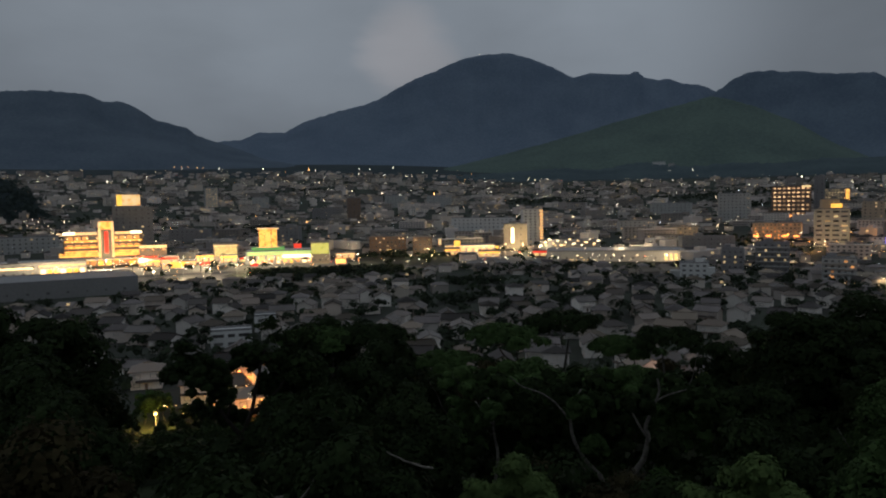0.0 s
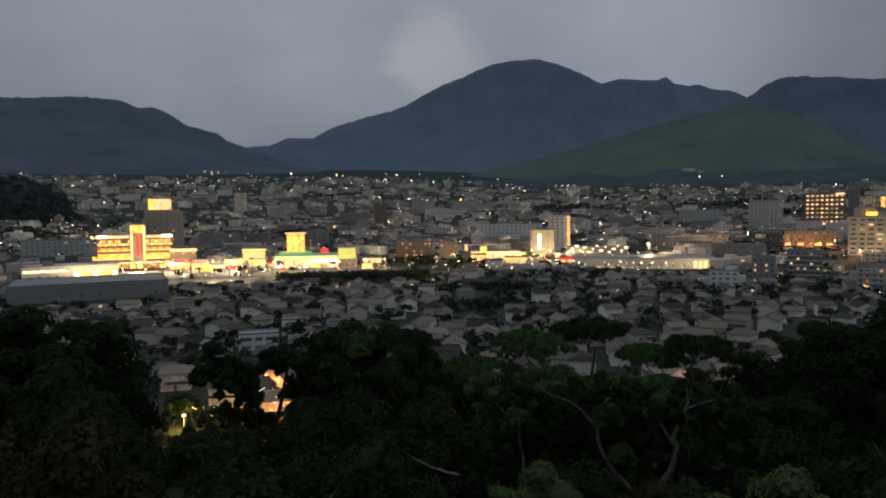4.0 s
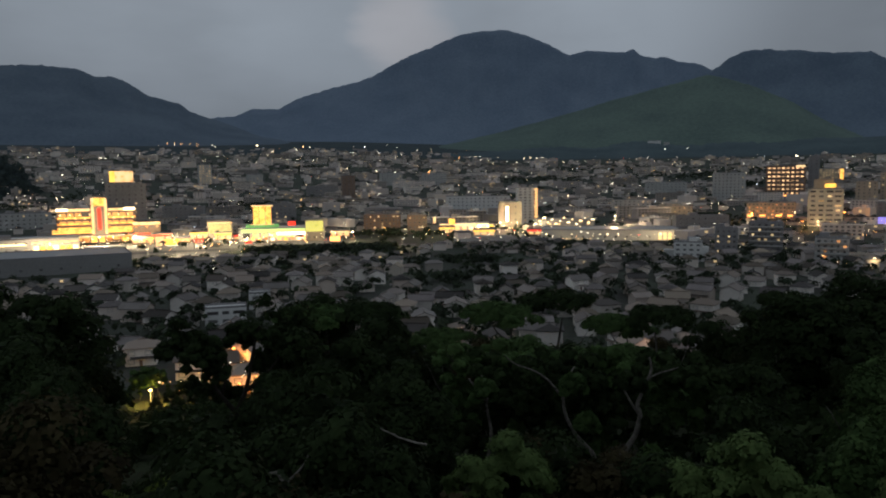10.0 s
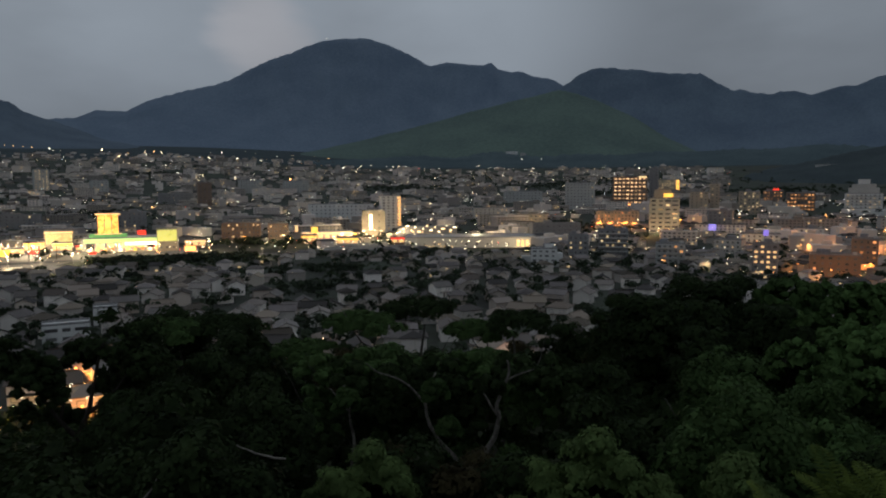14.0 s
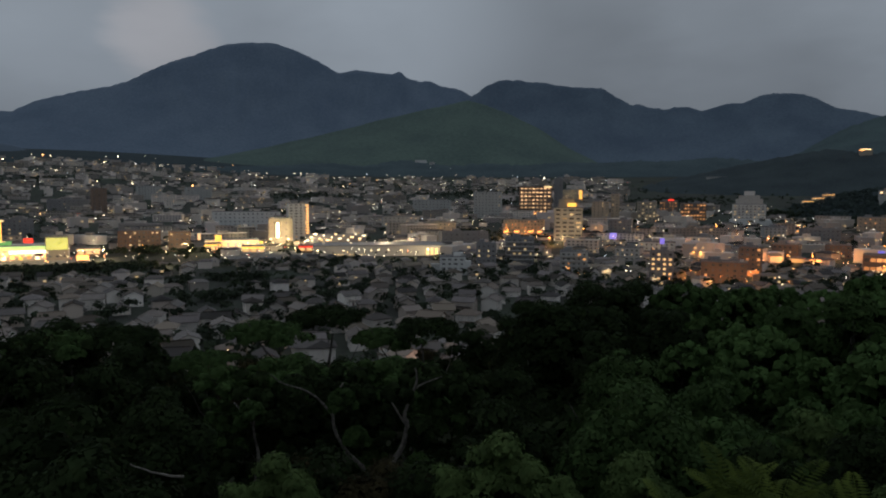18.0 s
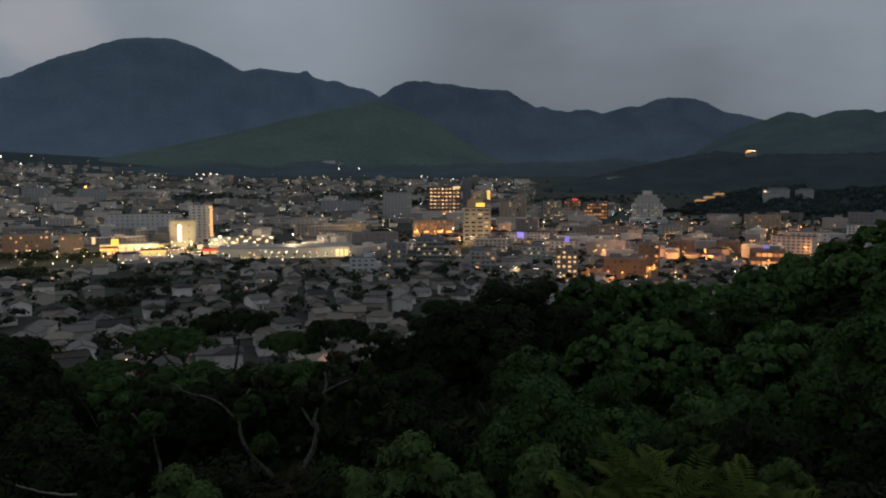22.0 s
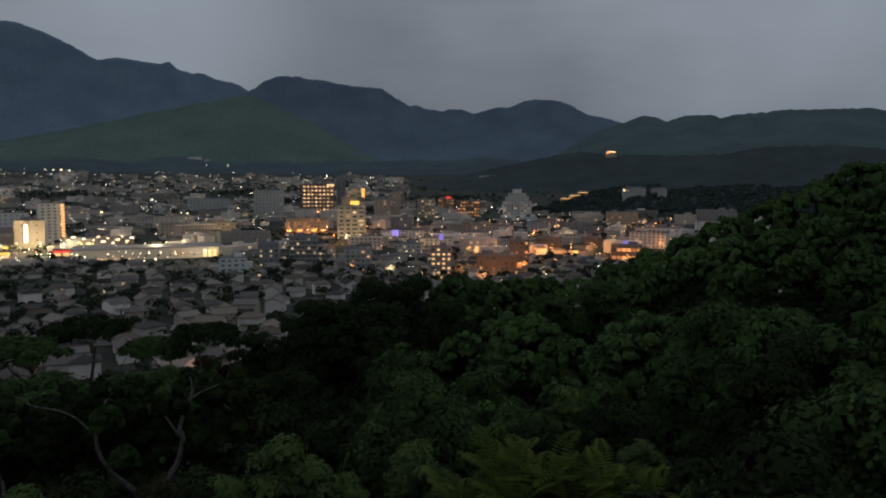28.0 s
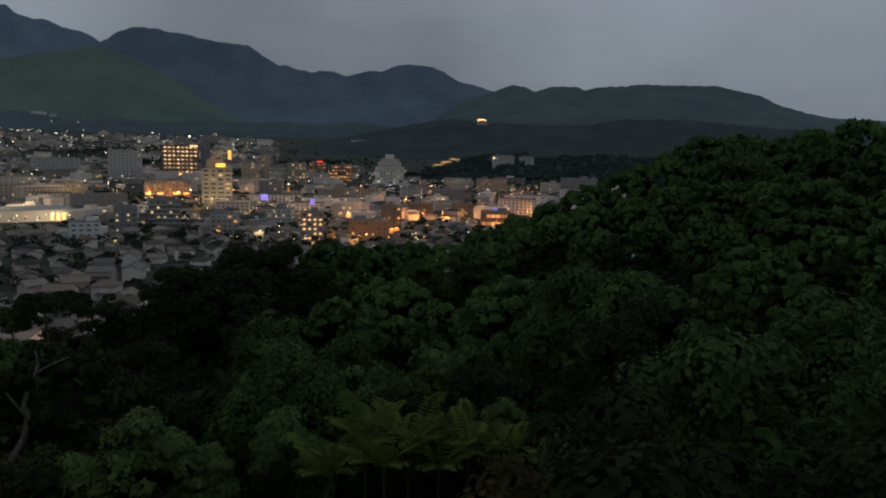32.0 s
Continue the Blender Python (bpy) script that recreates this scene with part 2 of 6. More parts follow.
G_SIGN_W = glow("sign_white", (1.0, 0.70, 0.34), 1.1, True, (0.85, 0.36, 0.10))
G_NEON = glow("neon_gold", (1.0, 0.56, 0.12), 1.5, True, (0.75, 0.22, 0.03))


# ---- mesh helpers ----
class Build:
    """Gathers faces for one mesh."""

    def __init__(self):
        self.v, self.f, self.m = [], [], []

    def face(self, pts, mat=0):
        i = len(self.v)
        self.v.extend(pts)
        self.f.append(tuple(range(i, i + len(pts))))
        self.m.append(mat)

    def solid(self, pts, faces, mat=0):
        i = len(self.v)
        self.v.extend(pts)
        for k, fc in enumerate(faces):
            self.f.append(tuple(i + j for j in fc))
            self.m.append(mat[k] if isinstance(mat, (list, tuple)) else mat)

    def box(self, x, y, z, w, d, h, turn=0.0, mat=0):
        """A box on its base centre."""
        c, s = math.cos(turn), math.sin(turn)
        pts = []
        for zz in (z, z + h):
            for a, b in ((-1, -1), (1, -1), (1, 1), (-1, 1)):
                px, py = a * w / 2, b * d / 2
                pts.append((x + px * c - py * s, y + px * s + py * c, zz))
        self.solid(pts, ((0, 3, 2, 1), (4, 5, 6, 7), (0, 1, 5, 4), (1, 2, 6, 5), (2, 3, 7, 6), (3, 0, 4, 7)), mat)

    def roof(self, x, y, z, w, d, rise, turn=0.0, hip=0.0, mat=0, eave=0.5, thick=0.25):
        """A gabled or hipped roof with eaves and a thickness; the ridge runs along w."""
        c, s = math.cos(turn), math.sin(turn)
        W2, D2 = w / 2 + eave, d / 2 + eave
        if not hip:
            prof = [(-D2, 0), (0, rise), (D2, 0), (D2, thick), (0, rise + thick), (-D2, thick)]
            pts = [(x + a * c - b * s, y + a * s + b * c, z + h) for a in (-W2, W2) for b, h in prof]
            self.solid(pts, [(k, (k + 1) % 6, 6 + (k + 1) % 6, 6 + k) for k in range(6)] + [(0, 5, 4, 1), (1, 4, 3, 2), (6, 7, 10, 11), (7, 8, 9, 10)], mat)
            return
        r = max(0.0, W2 - hip)
        loc = [(-W2, -D2, 0), (W2, -D2, 0), (W2, D2, 0), (-W2, D2, 0), (-W2, -D2, thick), (W2, -D2, thick), (W2, D2, thick), (-W2, D2, thick), (-r, 0, rise + thick), (r, 0, rise + thick)]
        pts = [(x + a * c - b * s, y + a * s + b * c, z + h) for a, b, h in loc]
        self.solid(pts, ((0, 3, 2, 1), (0, 1, 5, 4), (1, 2, 6, 5), (2, 3, 7, 6), (3, 0, 4, 7), (4, 5, 9, 8), (6, 7, 8, 9), (5, 6, 9), (7, 4, 8)), mat)

    def house(self, x, y, z, w, d, h, rise, turn=0.0, mat=0):
        """Walls that run up into gables at both ends of w."""
        c, s = math.cos(turn), math.sin(turn)
        pts = []
        for px in (-w / 2, w / 2):
            for py, pz in ((-d / 2, 0), (d / 2, 0), (d / 2, h), (0, h + rise), (-d / 2, h)):
                pts.append((x + px * c - py * s, y + px * s + py * c, z + pz))
        self.solid(pts, ((0, 4, 3, 2, 1), (5, 6, 7, 8, 9), (0, 1, 6, 5), (1, 2, 7, 6), (2, 3, 8, 7), (3, 4, 9, 8), (4, 0, 5, 9)), mat)

    def tube(self, path, radii, sides=8, mat=0):
        """A tapered tube along points."""
        i0 = len(self.v)
        n = len(path)
        for k, p in enumerate(path):
            p = Vector(p)
            t = (Vector(path[min(k + 1, n - 1)]) - Vector(path[max(k - 1, 0)])).normalized()
            a = t.cross(Vector((0.31, 0.95, 0.07))).normalized()
            b = t.cross(a)
            for j in range(sides):
                u = 2 * math.pi * j / sides
                q = p + radii[k] * (math.cos(u) * a + math.sin(u) * b)
                self.v.append((q.x, q.y, q.z))
        for k in range(n - 1):
            for j in range(sides):
                a, b = i0 + k * sides + j, i0 + k * sides + (j + 1) % sides
                self.f.append((a, b, b + sides, a + sides))
                self.m.append(mat)
        self.f.append(tuple(i0 + j for j in reversed(range(sides))))
        self.m.append(mat)
        self.f.append(tuple(i0 + (n - 1) * sides + j for j in range(sides)))
        self.m.append(mat)

    def mesh(self, name, mats, smooth=False):
        me = bpy.data.meshes.new(name)
        me.from_pydata(self.v, [], self.f)
        for m in mats:
            me.materials.append(m)
        me.polygons.foreach_set("material_index", self.m)
        if smooth:
            me.polygons.foreach_set("use_smooth", [True] * len(self.f))
        me.update()
        return me


def quads_mesh(name, verts, quads, mats, index=None, smooth=False):
    """A mesh from arrays of points and four-cornered faces."""
    me = bpy.data.meshes.new(name)
    me.vertices.add(len(verts))
    me.vertices.foreach_set("co", np.asarray(verts, np.float32).ravel())
    me.loops.add(quads.size)
    me.loops.foreach_set("vertex_index", quads.astype(np.int32).ravel())
    me.polygons.add(len(quads))
    me.polygons.foreach_set("loop_start", np.arange(0, quads.size, 4, dtype=np.int32))
    if index is not None:
        me.polygons.foreach_set("material_index", index.astype(np.int32))
    if smooth:
        me.polygons.foreach_set("use_smooth", np.ones(len(quads), bool))
    for m in mats:
        me.materials.append(m)
    me.update(calc_edges=True)
    return me


def part(name, build, mats, parent, label="", at=None, smooth=False):
    """One mesh object under a thing or a part."""
    me = build if isinstance(build, bpy.types.Mesh) else build.mesh(name, mats if isinstance(mats, (list, tuple)) else [mats], smooth)
    ob = new(name, me)
    ob.parent = parent
    if at is not None:
        ob.matrix_basis = at
    if label:
        tagged(ob, label)
    return ob


def thing(name, label, category, at=None, group="", kind=""):
    ob = new(name)
    if at is not None:
        ob.matrix_basis = at
    return tagged(ob, label, category, group, kind)


def ease(a, b, x):
    t = min(1.0, max(0.0, (x - a) / (b - a)))
    return t * t * (3 - 2 * t)


def along(table, x):
    for (a, p), (b, q) in zip(table, table[1:]):
        if x <= b:
            return p + (q - p) * max(0.0, x - a) / (b - a)
    return table[-1][1]


def polar(bearing, d, z=0.0):
    a = radians(bearing)
    return Vector((d * math.sin(a), d * math.cos(a), z))


# ---- the ground: a wooded hillside above a town on a rising plain ----
PLAIN = ((0, 0), (350, 0), (600, 3), (900, 11), (1300, 32), (1800, 68), (2400, 122), (3000, 185), (5000, 330))
SLOPE = ((0, 58.3), (3.0, 58.3), (5, 54), (10, 47.5), (25, 45.5), (45, 43.0), (70, 36), (110, 20), (160, 7), (220, 0), (6000, 0))


def ground(x, y):
    d = math.hypot(x, y)
    spur = 15.0 * math.exp(-((x - 62) ** 2 + (y - 32) ** 2) / 40.0 ** 2) * ease(10, 35, d)
    back = ease(0, 40, -y) * 10.0 * ease(160, 60, d) if y < 0 else 0.0
    fan = 30.0 * ease(1100, 2600, d) * ease(8, 26, -math.degrees(math.atan2(x, y))) if y > 0 else 0.0
    return along(PLAIN, d) * ease(200, 400, d) + along(SLOPE, d) + spur + back + fan


def terrain():
    rings = [0.0] + [1.5 * 1.07 ** k for k in range(120) if 1.5 * 1.07 ** k < 4990] + [4990.0]
    n = 300
    verts = [(0, 0, 58.3)]
    for r in rings[1:]:
        for j in range(n):
            a = 2 * math.pi * j / n
            x, y = r * math.sin(a), r * math.cos(a)
            verts.append((x, y, ground(x, y) + (0.35 * noise.noise(Vector((x, y, 0)) * 0.15) if r > 4 else 0)))
    faces, mats = [], []
    for j in range(n):
        faces.append((0, 1 + (j + 1) % n, 1 + j))
        mats.append(1)
    for k in range(len(rings) - 2):
        for j in range(n):
            a, b = 1 + k * n + j, 1 + k * n + (j + 1) % n
            faces.append((a, b, b + n, a + n))
            mats.append(1 if rings[k + 1] < 215 else 0 if rings[k + 1] < 2350 else 2)
    me = bpy.data.meshes.new("ground")
    me.from_pydata(verts, [], faces)
    for m in (M_GROUND, M_SOIL, M_FOREST_MID):
        me.materials.append(m)
    me.polygons.foreach_set("material_index", mats)
    me.polygons.foreach_set("use_smooth", [True] * len(faces))
    return tagged(new("ground", me), "leaf-littered hillside falling to a flat built-up town plain", "ground", kind="structure")


terrain()


# ---- mountains: each a ridge of summits and saddles with spurs down its side ----
def mountain(name, label, crest, near, ridge, far, mat, spurs=0.22, rough=7.0, step=0.22, seed=0, hollow=1.5, floor=None):
    """crest: (bearing, angle of sight in degrees) of summits and saddles; near, ridge, far: distances of its foot, crest and back."""
    b0, b1 = crest[0][0], crest[-1][0]
    nb, nv = int((b1 - b0) / step) + 1, 46
    verts = np.zeros((nb * nv, 3))
    xs, ys = [c[0] for c in crest], [c[1] for c in crest]
    for i in range(nb):
        b = b0 + (b1 - b0) * i / (nb - 1)
        # monotone smooth run between summits and saddles
        k = max(0, min(len(xs) - 2, sum(1 for x in xs if x <= b) - 1))
        t = (b - xs[k]) / (xs[k + 1] - xs[k])
        t = 0.8 * t + 0.2 * t * t * (3 - 2 * t)
        el = ys[k] + (ys[k + 1] - ys[k]) * t
        top = EYE_Z + ridge * math.tan(radians(el)) + rough * noise.noise(Vector((b * 2.6, seed, 0))) + 0.6 * rough * noise.noise(Vector((b * 9.0, seed, 3)))
        for j in range(nv):
            v = j / (nv - 1)
            if v < 0.8:
                s = v / 0.8
                r = near + (ridge - near) * s
                p = s ** hollow
            else:
                s = (v - 0.8) / 0.2
                r = ridge + (far - ridge) * s
                p = 1 - s * s
            pos = polar(b, r)
            foot = ground(pos.x, pos.y) - 12
            rib = abs(noise.noise(Vector((b * 0.28, s * 1.2 + seed, seed)))) + 0.5 * abs(noise.noise(Vector((b * 0.8, s * 2.6, seed + 5))))
            h = max(0.0, top - foot) * p
            h *= 1 - spurs * rib * 4 * p * (1 - p) * (1 if v < 0.8 else 0)
            h += rough * 0.8 * noise.noise(pos * 0.012) * min(1, 3 * p) * (1 - p)
            verts[i * nv + j] = (pos.x, pos.y, foot + h)
    a = (np.arange(nb - 1)[:, None] * nv + np.arange(nv - 1)[None, :]).ravel()
    quads = np.stack([a, a + nv, a + nv + 1, a + 1], 1)
    return tagged(new(name, quads_mesh(name, verts, quads, [mat], smooth=True)), label, "mountain", kind="structure")


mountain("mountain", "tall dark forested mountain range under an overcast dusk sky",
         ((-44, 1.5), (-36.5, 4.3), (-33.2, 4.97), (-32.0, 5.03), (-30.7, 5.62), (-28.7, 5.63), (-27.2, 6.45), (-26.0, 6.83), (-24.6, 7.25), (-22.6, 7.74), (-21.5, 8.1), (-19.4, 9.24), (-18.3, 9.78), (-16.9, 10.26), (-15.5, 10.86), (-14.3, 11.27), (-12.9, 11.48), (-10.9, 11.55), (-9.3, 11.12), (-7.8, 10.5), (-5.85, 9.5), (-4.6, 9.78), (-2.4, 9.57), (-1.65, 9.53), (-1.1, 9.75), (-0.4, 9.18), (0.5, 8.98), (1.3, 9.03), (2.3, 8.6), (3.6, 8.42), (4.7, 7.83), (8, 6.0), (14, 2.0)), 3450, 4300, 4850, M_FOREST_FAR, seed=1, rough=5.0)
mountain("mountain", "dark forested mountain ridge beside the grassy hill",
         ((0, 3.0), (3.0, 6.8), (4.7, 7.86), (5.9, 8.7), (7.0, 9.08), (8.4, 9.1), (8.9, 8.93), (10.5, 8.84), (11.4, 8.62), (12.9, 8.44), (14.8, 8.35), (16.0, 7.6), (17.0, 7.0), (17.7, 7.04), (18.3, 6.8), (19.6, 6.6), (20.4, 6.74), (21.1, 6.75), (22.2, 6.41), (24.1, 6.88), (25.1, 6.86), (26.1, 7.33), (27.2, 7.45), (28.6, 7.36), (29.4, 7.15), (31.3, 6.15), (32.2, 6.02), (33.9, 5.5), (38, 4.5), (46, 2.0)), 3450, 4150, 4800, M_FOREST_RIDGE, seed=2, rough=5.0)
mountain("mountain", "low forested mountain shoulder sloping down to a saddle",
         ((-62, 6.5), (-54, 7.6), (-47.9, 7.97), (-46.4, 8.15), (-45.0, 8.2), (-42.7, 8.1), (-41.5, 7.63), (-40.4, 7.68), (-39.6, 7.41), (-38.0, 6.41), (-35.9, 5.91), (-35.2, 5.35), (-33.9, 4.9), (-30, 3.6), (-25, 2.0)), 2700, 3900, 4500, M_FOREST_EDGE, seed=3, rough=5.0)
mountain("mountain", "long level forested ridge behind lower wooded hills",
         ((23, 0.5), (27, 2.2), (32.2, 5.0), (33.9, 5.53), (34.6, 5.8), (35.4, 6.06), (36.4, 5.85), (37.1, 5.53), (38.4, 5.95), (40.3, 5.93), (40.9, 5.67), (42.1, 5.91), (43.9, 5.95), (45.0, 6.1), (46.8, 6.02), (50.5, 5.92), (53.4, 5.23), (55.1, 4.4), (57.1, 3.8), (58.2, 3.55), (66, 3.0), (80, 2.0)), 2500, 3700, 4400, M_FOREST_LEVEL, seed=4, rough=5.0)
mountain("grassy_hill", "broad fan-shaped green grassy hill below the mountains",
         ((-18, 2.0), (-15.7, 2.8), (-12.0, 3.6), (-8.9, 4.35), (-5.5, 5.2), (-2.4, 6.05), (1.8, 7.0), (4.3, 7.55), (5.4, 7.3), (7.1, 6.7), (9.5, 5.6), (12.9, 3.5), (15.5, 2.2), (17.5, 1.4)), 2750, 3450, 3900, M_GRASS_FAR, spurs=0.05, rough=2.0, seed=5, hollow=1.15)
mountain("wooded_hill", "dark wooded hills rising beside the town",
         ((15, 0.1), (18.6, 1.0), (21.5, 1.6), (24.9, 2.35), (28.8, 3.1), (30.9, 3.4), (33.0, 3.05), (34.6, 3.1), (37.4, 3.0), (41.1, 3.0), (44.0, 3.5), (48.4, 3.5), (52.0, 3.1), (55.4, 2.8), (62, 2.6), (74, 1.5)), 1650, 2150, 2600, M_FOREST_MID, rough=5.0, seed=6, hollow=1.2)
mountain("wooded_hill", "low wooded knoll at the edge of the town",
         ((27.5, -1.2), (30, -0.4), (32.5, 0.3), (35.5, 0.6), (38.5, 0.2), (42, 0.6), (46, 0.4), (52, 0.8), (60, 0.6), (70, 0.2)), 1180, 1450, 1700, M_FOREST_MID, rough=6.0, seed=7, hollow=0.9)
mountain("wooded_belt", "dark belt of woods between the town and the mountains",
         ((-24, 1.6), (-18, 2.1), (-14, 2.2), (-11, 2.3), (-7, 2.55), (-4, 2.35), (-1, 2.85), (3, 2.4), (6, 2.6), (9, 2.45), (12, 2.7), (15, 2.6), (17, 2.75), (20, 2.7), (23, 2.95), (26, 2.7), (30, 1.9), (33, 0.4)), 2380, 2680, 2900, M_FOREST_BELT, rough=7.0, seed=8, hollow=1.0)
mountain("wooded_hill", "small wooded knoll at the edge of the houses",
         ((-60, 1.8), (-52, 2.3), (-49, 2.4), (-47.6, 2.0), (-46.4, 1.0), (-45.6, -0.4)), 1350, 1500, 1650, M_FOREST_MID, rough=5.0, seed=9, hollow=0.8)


# ---- houses of the near town ----
def window_solid(w, h, reveal=0.14, rim=0.12):
    """A frame with a recessed pane, one connected piece."""
    b = Build()
    o, i = [(-w / 2 - rim, -rim), (w / 2 + rim, -rim), (w / 2 + rim, h + rim), (-w / 2 - rim, h + rim)], [(-w / 2, 0), (w / 2, 0), (w / 2, h), (-w / 2, h)]
    pts = [(x, 0.1, z) for x, z in o] + [(x, -0.1, z) for x, z in o] + [(x, -0.1, z) for x, z in i] + [(x, -0.1 + reveal, z) for x, z in i]
    faces, mats = [], []
    for k in range(4):
        q = (k + 1) % 4
        faces += [(k, q, 4 + q, 4 + k), (4 + k, 4 + q, 8 + q, 8 + k), (8 + k, 8 + q, 12 + q, 12 + k)]
        mats += [0, 0, 0]
    faces.append((12, 13, 14, 15))
    mats.append(1)
    b.solid(pts, faces, mats)
    return b


def window_mesh(name, w, h, pane):
    return window_solid(w, h).mesh(name, [M_POLE, pane])


WIN_DARK = window_mesh("window", 1.8, 1.2, M_GLASS)
WIN_LIT = window_mesh("window", 1.8, 1.2, G_WINDOW)
DOOR_B = Build()
DOOR_B.box(0, 0, 0, 1.0, 0.08, 2.0)
DOOR_B.box(0.35, -0.06, 0.95, 0.08, 0.06, 0.12)
DOOR_MESH = DOOR_B.mesh("door", [M_BROWN])


def house(kind, rng):
    """A two-storey Japanese house on its base centre."""
    w, d, h = rng.uniform(8.5, 12.5), rng.uniform(7, 9.5), rng.choice((5.6, 5.8, 3.2, 6.0))
    ob = thing("house", kind, "house", group="houses below the hill")
    hip, rise = rng.choice((0.0, 0.0, 0.0, d / 2, d * 0.4)), d * rng.uniform(0.2, 0.27)
    wall = Build()
    if hip:
        wall.box(0, 0, -1.2, w, d, h + 1.2)
    else:
        wall.house(0, 0, -1.2, w, d, h + 1.2, rise)
    part("wall", wall, M_WALL, ob)
    roof = Build()
    roof.roof(0, 0, h - (0.0 if hip else rise * 0.7 / (d / 2)), w, d, rise * (1.0 if hip else 1 + 0.7 / (d / 2)), hip=hip, eave=0.7)
    roof.box(0, 0, h + rise + 0.1, max(2.0, w - 2 * hip), 0.35, 0.5)
    part("roof", roof, M_ROOF, ob)
    if h > 4:
        low = Build()
        low.roof(rng.uniform(-1, 1), -d / 2 - 0.6, 2.7, w * rng.uniform(0.5, 0.9), 1.6, 0.35, eave=0.2)
        part("lower_roof", low, M_ROOF, ob)
    rows = (0.9, 3.7) if h > 4 else (0.9,)
    for k, (x, side, z) in enumerate(((-0.27, -1, rows[-1]), (0.25, -1, rows[-1]), (-0.3, -1, rows[0]), (0.0, 1, rows[-1]), (0.3, 1, rows[0]))):
        lit = rng.random() < 0.08
        part("window", WIN_LIT if lit else WIN_DARK, None, ob, "lit window" if lit else "", pose(x * w, side * (d / 2 + 0.03), z, 0, 0, 0 if side < 0 else 180))
    part("door", DOOR_MESH, None, ob, at=pose(0.1, -d / 2 - 0.05, 0))
    return ob


rng = random.Random(5)
KEEP = []  # (x, y, radius) of footprints that stay free of scattered houses


def keep(x, y, r):
    KEEP.append((x, y, r))


def free(x, y, r=6):
    return all((x - a) ** 2 + (y - b) ** 2 > (c + r) ** 2 for a, b, c in KEEP)


def site(bearing, d, skew=0.0, lift=0.0):
    """The pose of a building whose front looks at the lookout, turned by skew."""
    p = polar(bearing, d)
    return pose(p.x, p.y, ground(p.x, p.y) + lift, 0, 0, -bearing + skew)


# ---- larger buildings ----
PANES = {}


def pane(w, h, mat):
    key = (round(w, 1), round(h, 1), mat.name)
    if key not in PANES:
        b = window_solid(key[0], key[1], 0.12, 0.1)
        PANES[key] = b.mesh("window", [M_CONC_D, mat])
    return PANES[key]


def block(name, label, category, bearing, d, w, deep, h, mat, floors, bays, lit=0.2, light=None, skew=0.0, balcony=False, sides=False, top=True, win=(1.9, 1.4), seed=0, base=0.0):
    """A flat-roofed building: body, parapet, plant room and each window of its front."""
    r = random.Random(seed + int(d))
    ob = thing(name, label, category, site(bearing, d, skew))
    p = polar(bearing, d)
    keep(p.x, p.y, 0.5 * math.hypot(w, deep) * 0.85)
    body = Build()
    body.box(0, deep / 2, -3 - base, w, deep, h + 3 + base)
    part("wall", body, mat, ob)
    par = Build()
    for x, y, a, b in ((0, 0.15, w, 0.3), (0, deep - 0.15, w, 0.3), (-w / 2 + 0.15, deep / 2, 0.3, deep - 0.6), (w / 2 - 0.15, deep / 2, 0.3, deep - 0.6)):
        par.box(x, y, h, a, b, 0.9)
    part("parapet", par, M_CONC_D, ob)
    if top:
        t = Build()
        t.box(w * r.uniform(-0.25, 0.25), deep * 0.55, h, min(8, w * 0.3), min(6, deep * 0.4), 3.4)
        part("plant_room", t, M_CONC_D, ob)
        slab(ob, "water_tank", w * 0.38, deep * 0.3, h, 2.4, 2.0, 2.2, M_CONC)
    step = h / floors
    for f in range(floors):
        z = f * step + step * 0.28
        if balcony and f:
            b = Build()
            b.box(0, -0.7, f * step - 0.1, w * 0.96, 1.4, 0.2)
            deck = part("balcony", b, mat, ob)
            slab(deck, "railing", 0, -1.35, f * step + 0.1, w * 0.96, 0.12, 1.0, M_CONC)
        for k in range(bays):
            x = w * ((k + 0.5) / bays - 0.5) * 0.94
            on = r.random() < (lit if lit > 0.4 else lit * 0.75)
            ww = min(win[0], 0.8 * w / bays) * (1.0 if lit > 0.4 else r.choice((0.6, 0.8, 1.0)))
            part("window", pane(ww, min(win[1], step * 0.6), (light or G_WINDOW) if on else M_PANE), None, ob, "lit window" if on else "", pose(x, -0.04, z))
        if sides:
            for k in range(2):
                on = r.random() < lit
                part("window", pane(1.6, min(win[1], step * 0.6), (light or G_WINDOW) if on else M_PANE), None, ob, "lit window" if on else "", pose((-1 if sides == "left" else 1) * (w / 2 + 0.04), deep * (0.3 + 0.4 * k), z, 0, 0, -90 if sides == "left" else 90))
    return ob


def slab(ob, name, x, y, z, w, d, h, mat, label=""):
    b = Build()
    b.box(x, y, z, w, d, h)
    return part(name, b, mat, ob, label)


# the amusement hall with its gold bands and the red-and-gold sign tower
# amber panes stand in for the lit wall between the gold bands
hall = block("amusement_hall", "wide brown building wrapped in glowing gold light bands", "building", -41.9, 728, 66, 36, 29.5, M_BROWN, 4, 10, 0.95, glow("hall_wall_glow", (1.0, 0.50, 0.15), 0.55), seed=1, win=(5.0, 3.4))
for z in (29.2, 22.5, 17.0, 13.0, 11.0, 9.0):
    slab(hall, "light_band", -19 if z > 11 else 0, -0.5, z, 27 if z > 11 else 74, 0.7, 1.5 if z < 29 else 2.4, G_NEON if z < 29 else G_SIGN_W, "glowing gold strip")
    if z > 11:
        slab(hall, "light_band", 21, -0.5, z, 23, 0.7, 1.3 if z < 29 else 2.2, G_NEON if z < 29 else G_SIGN_W, "glowing gold strip")
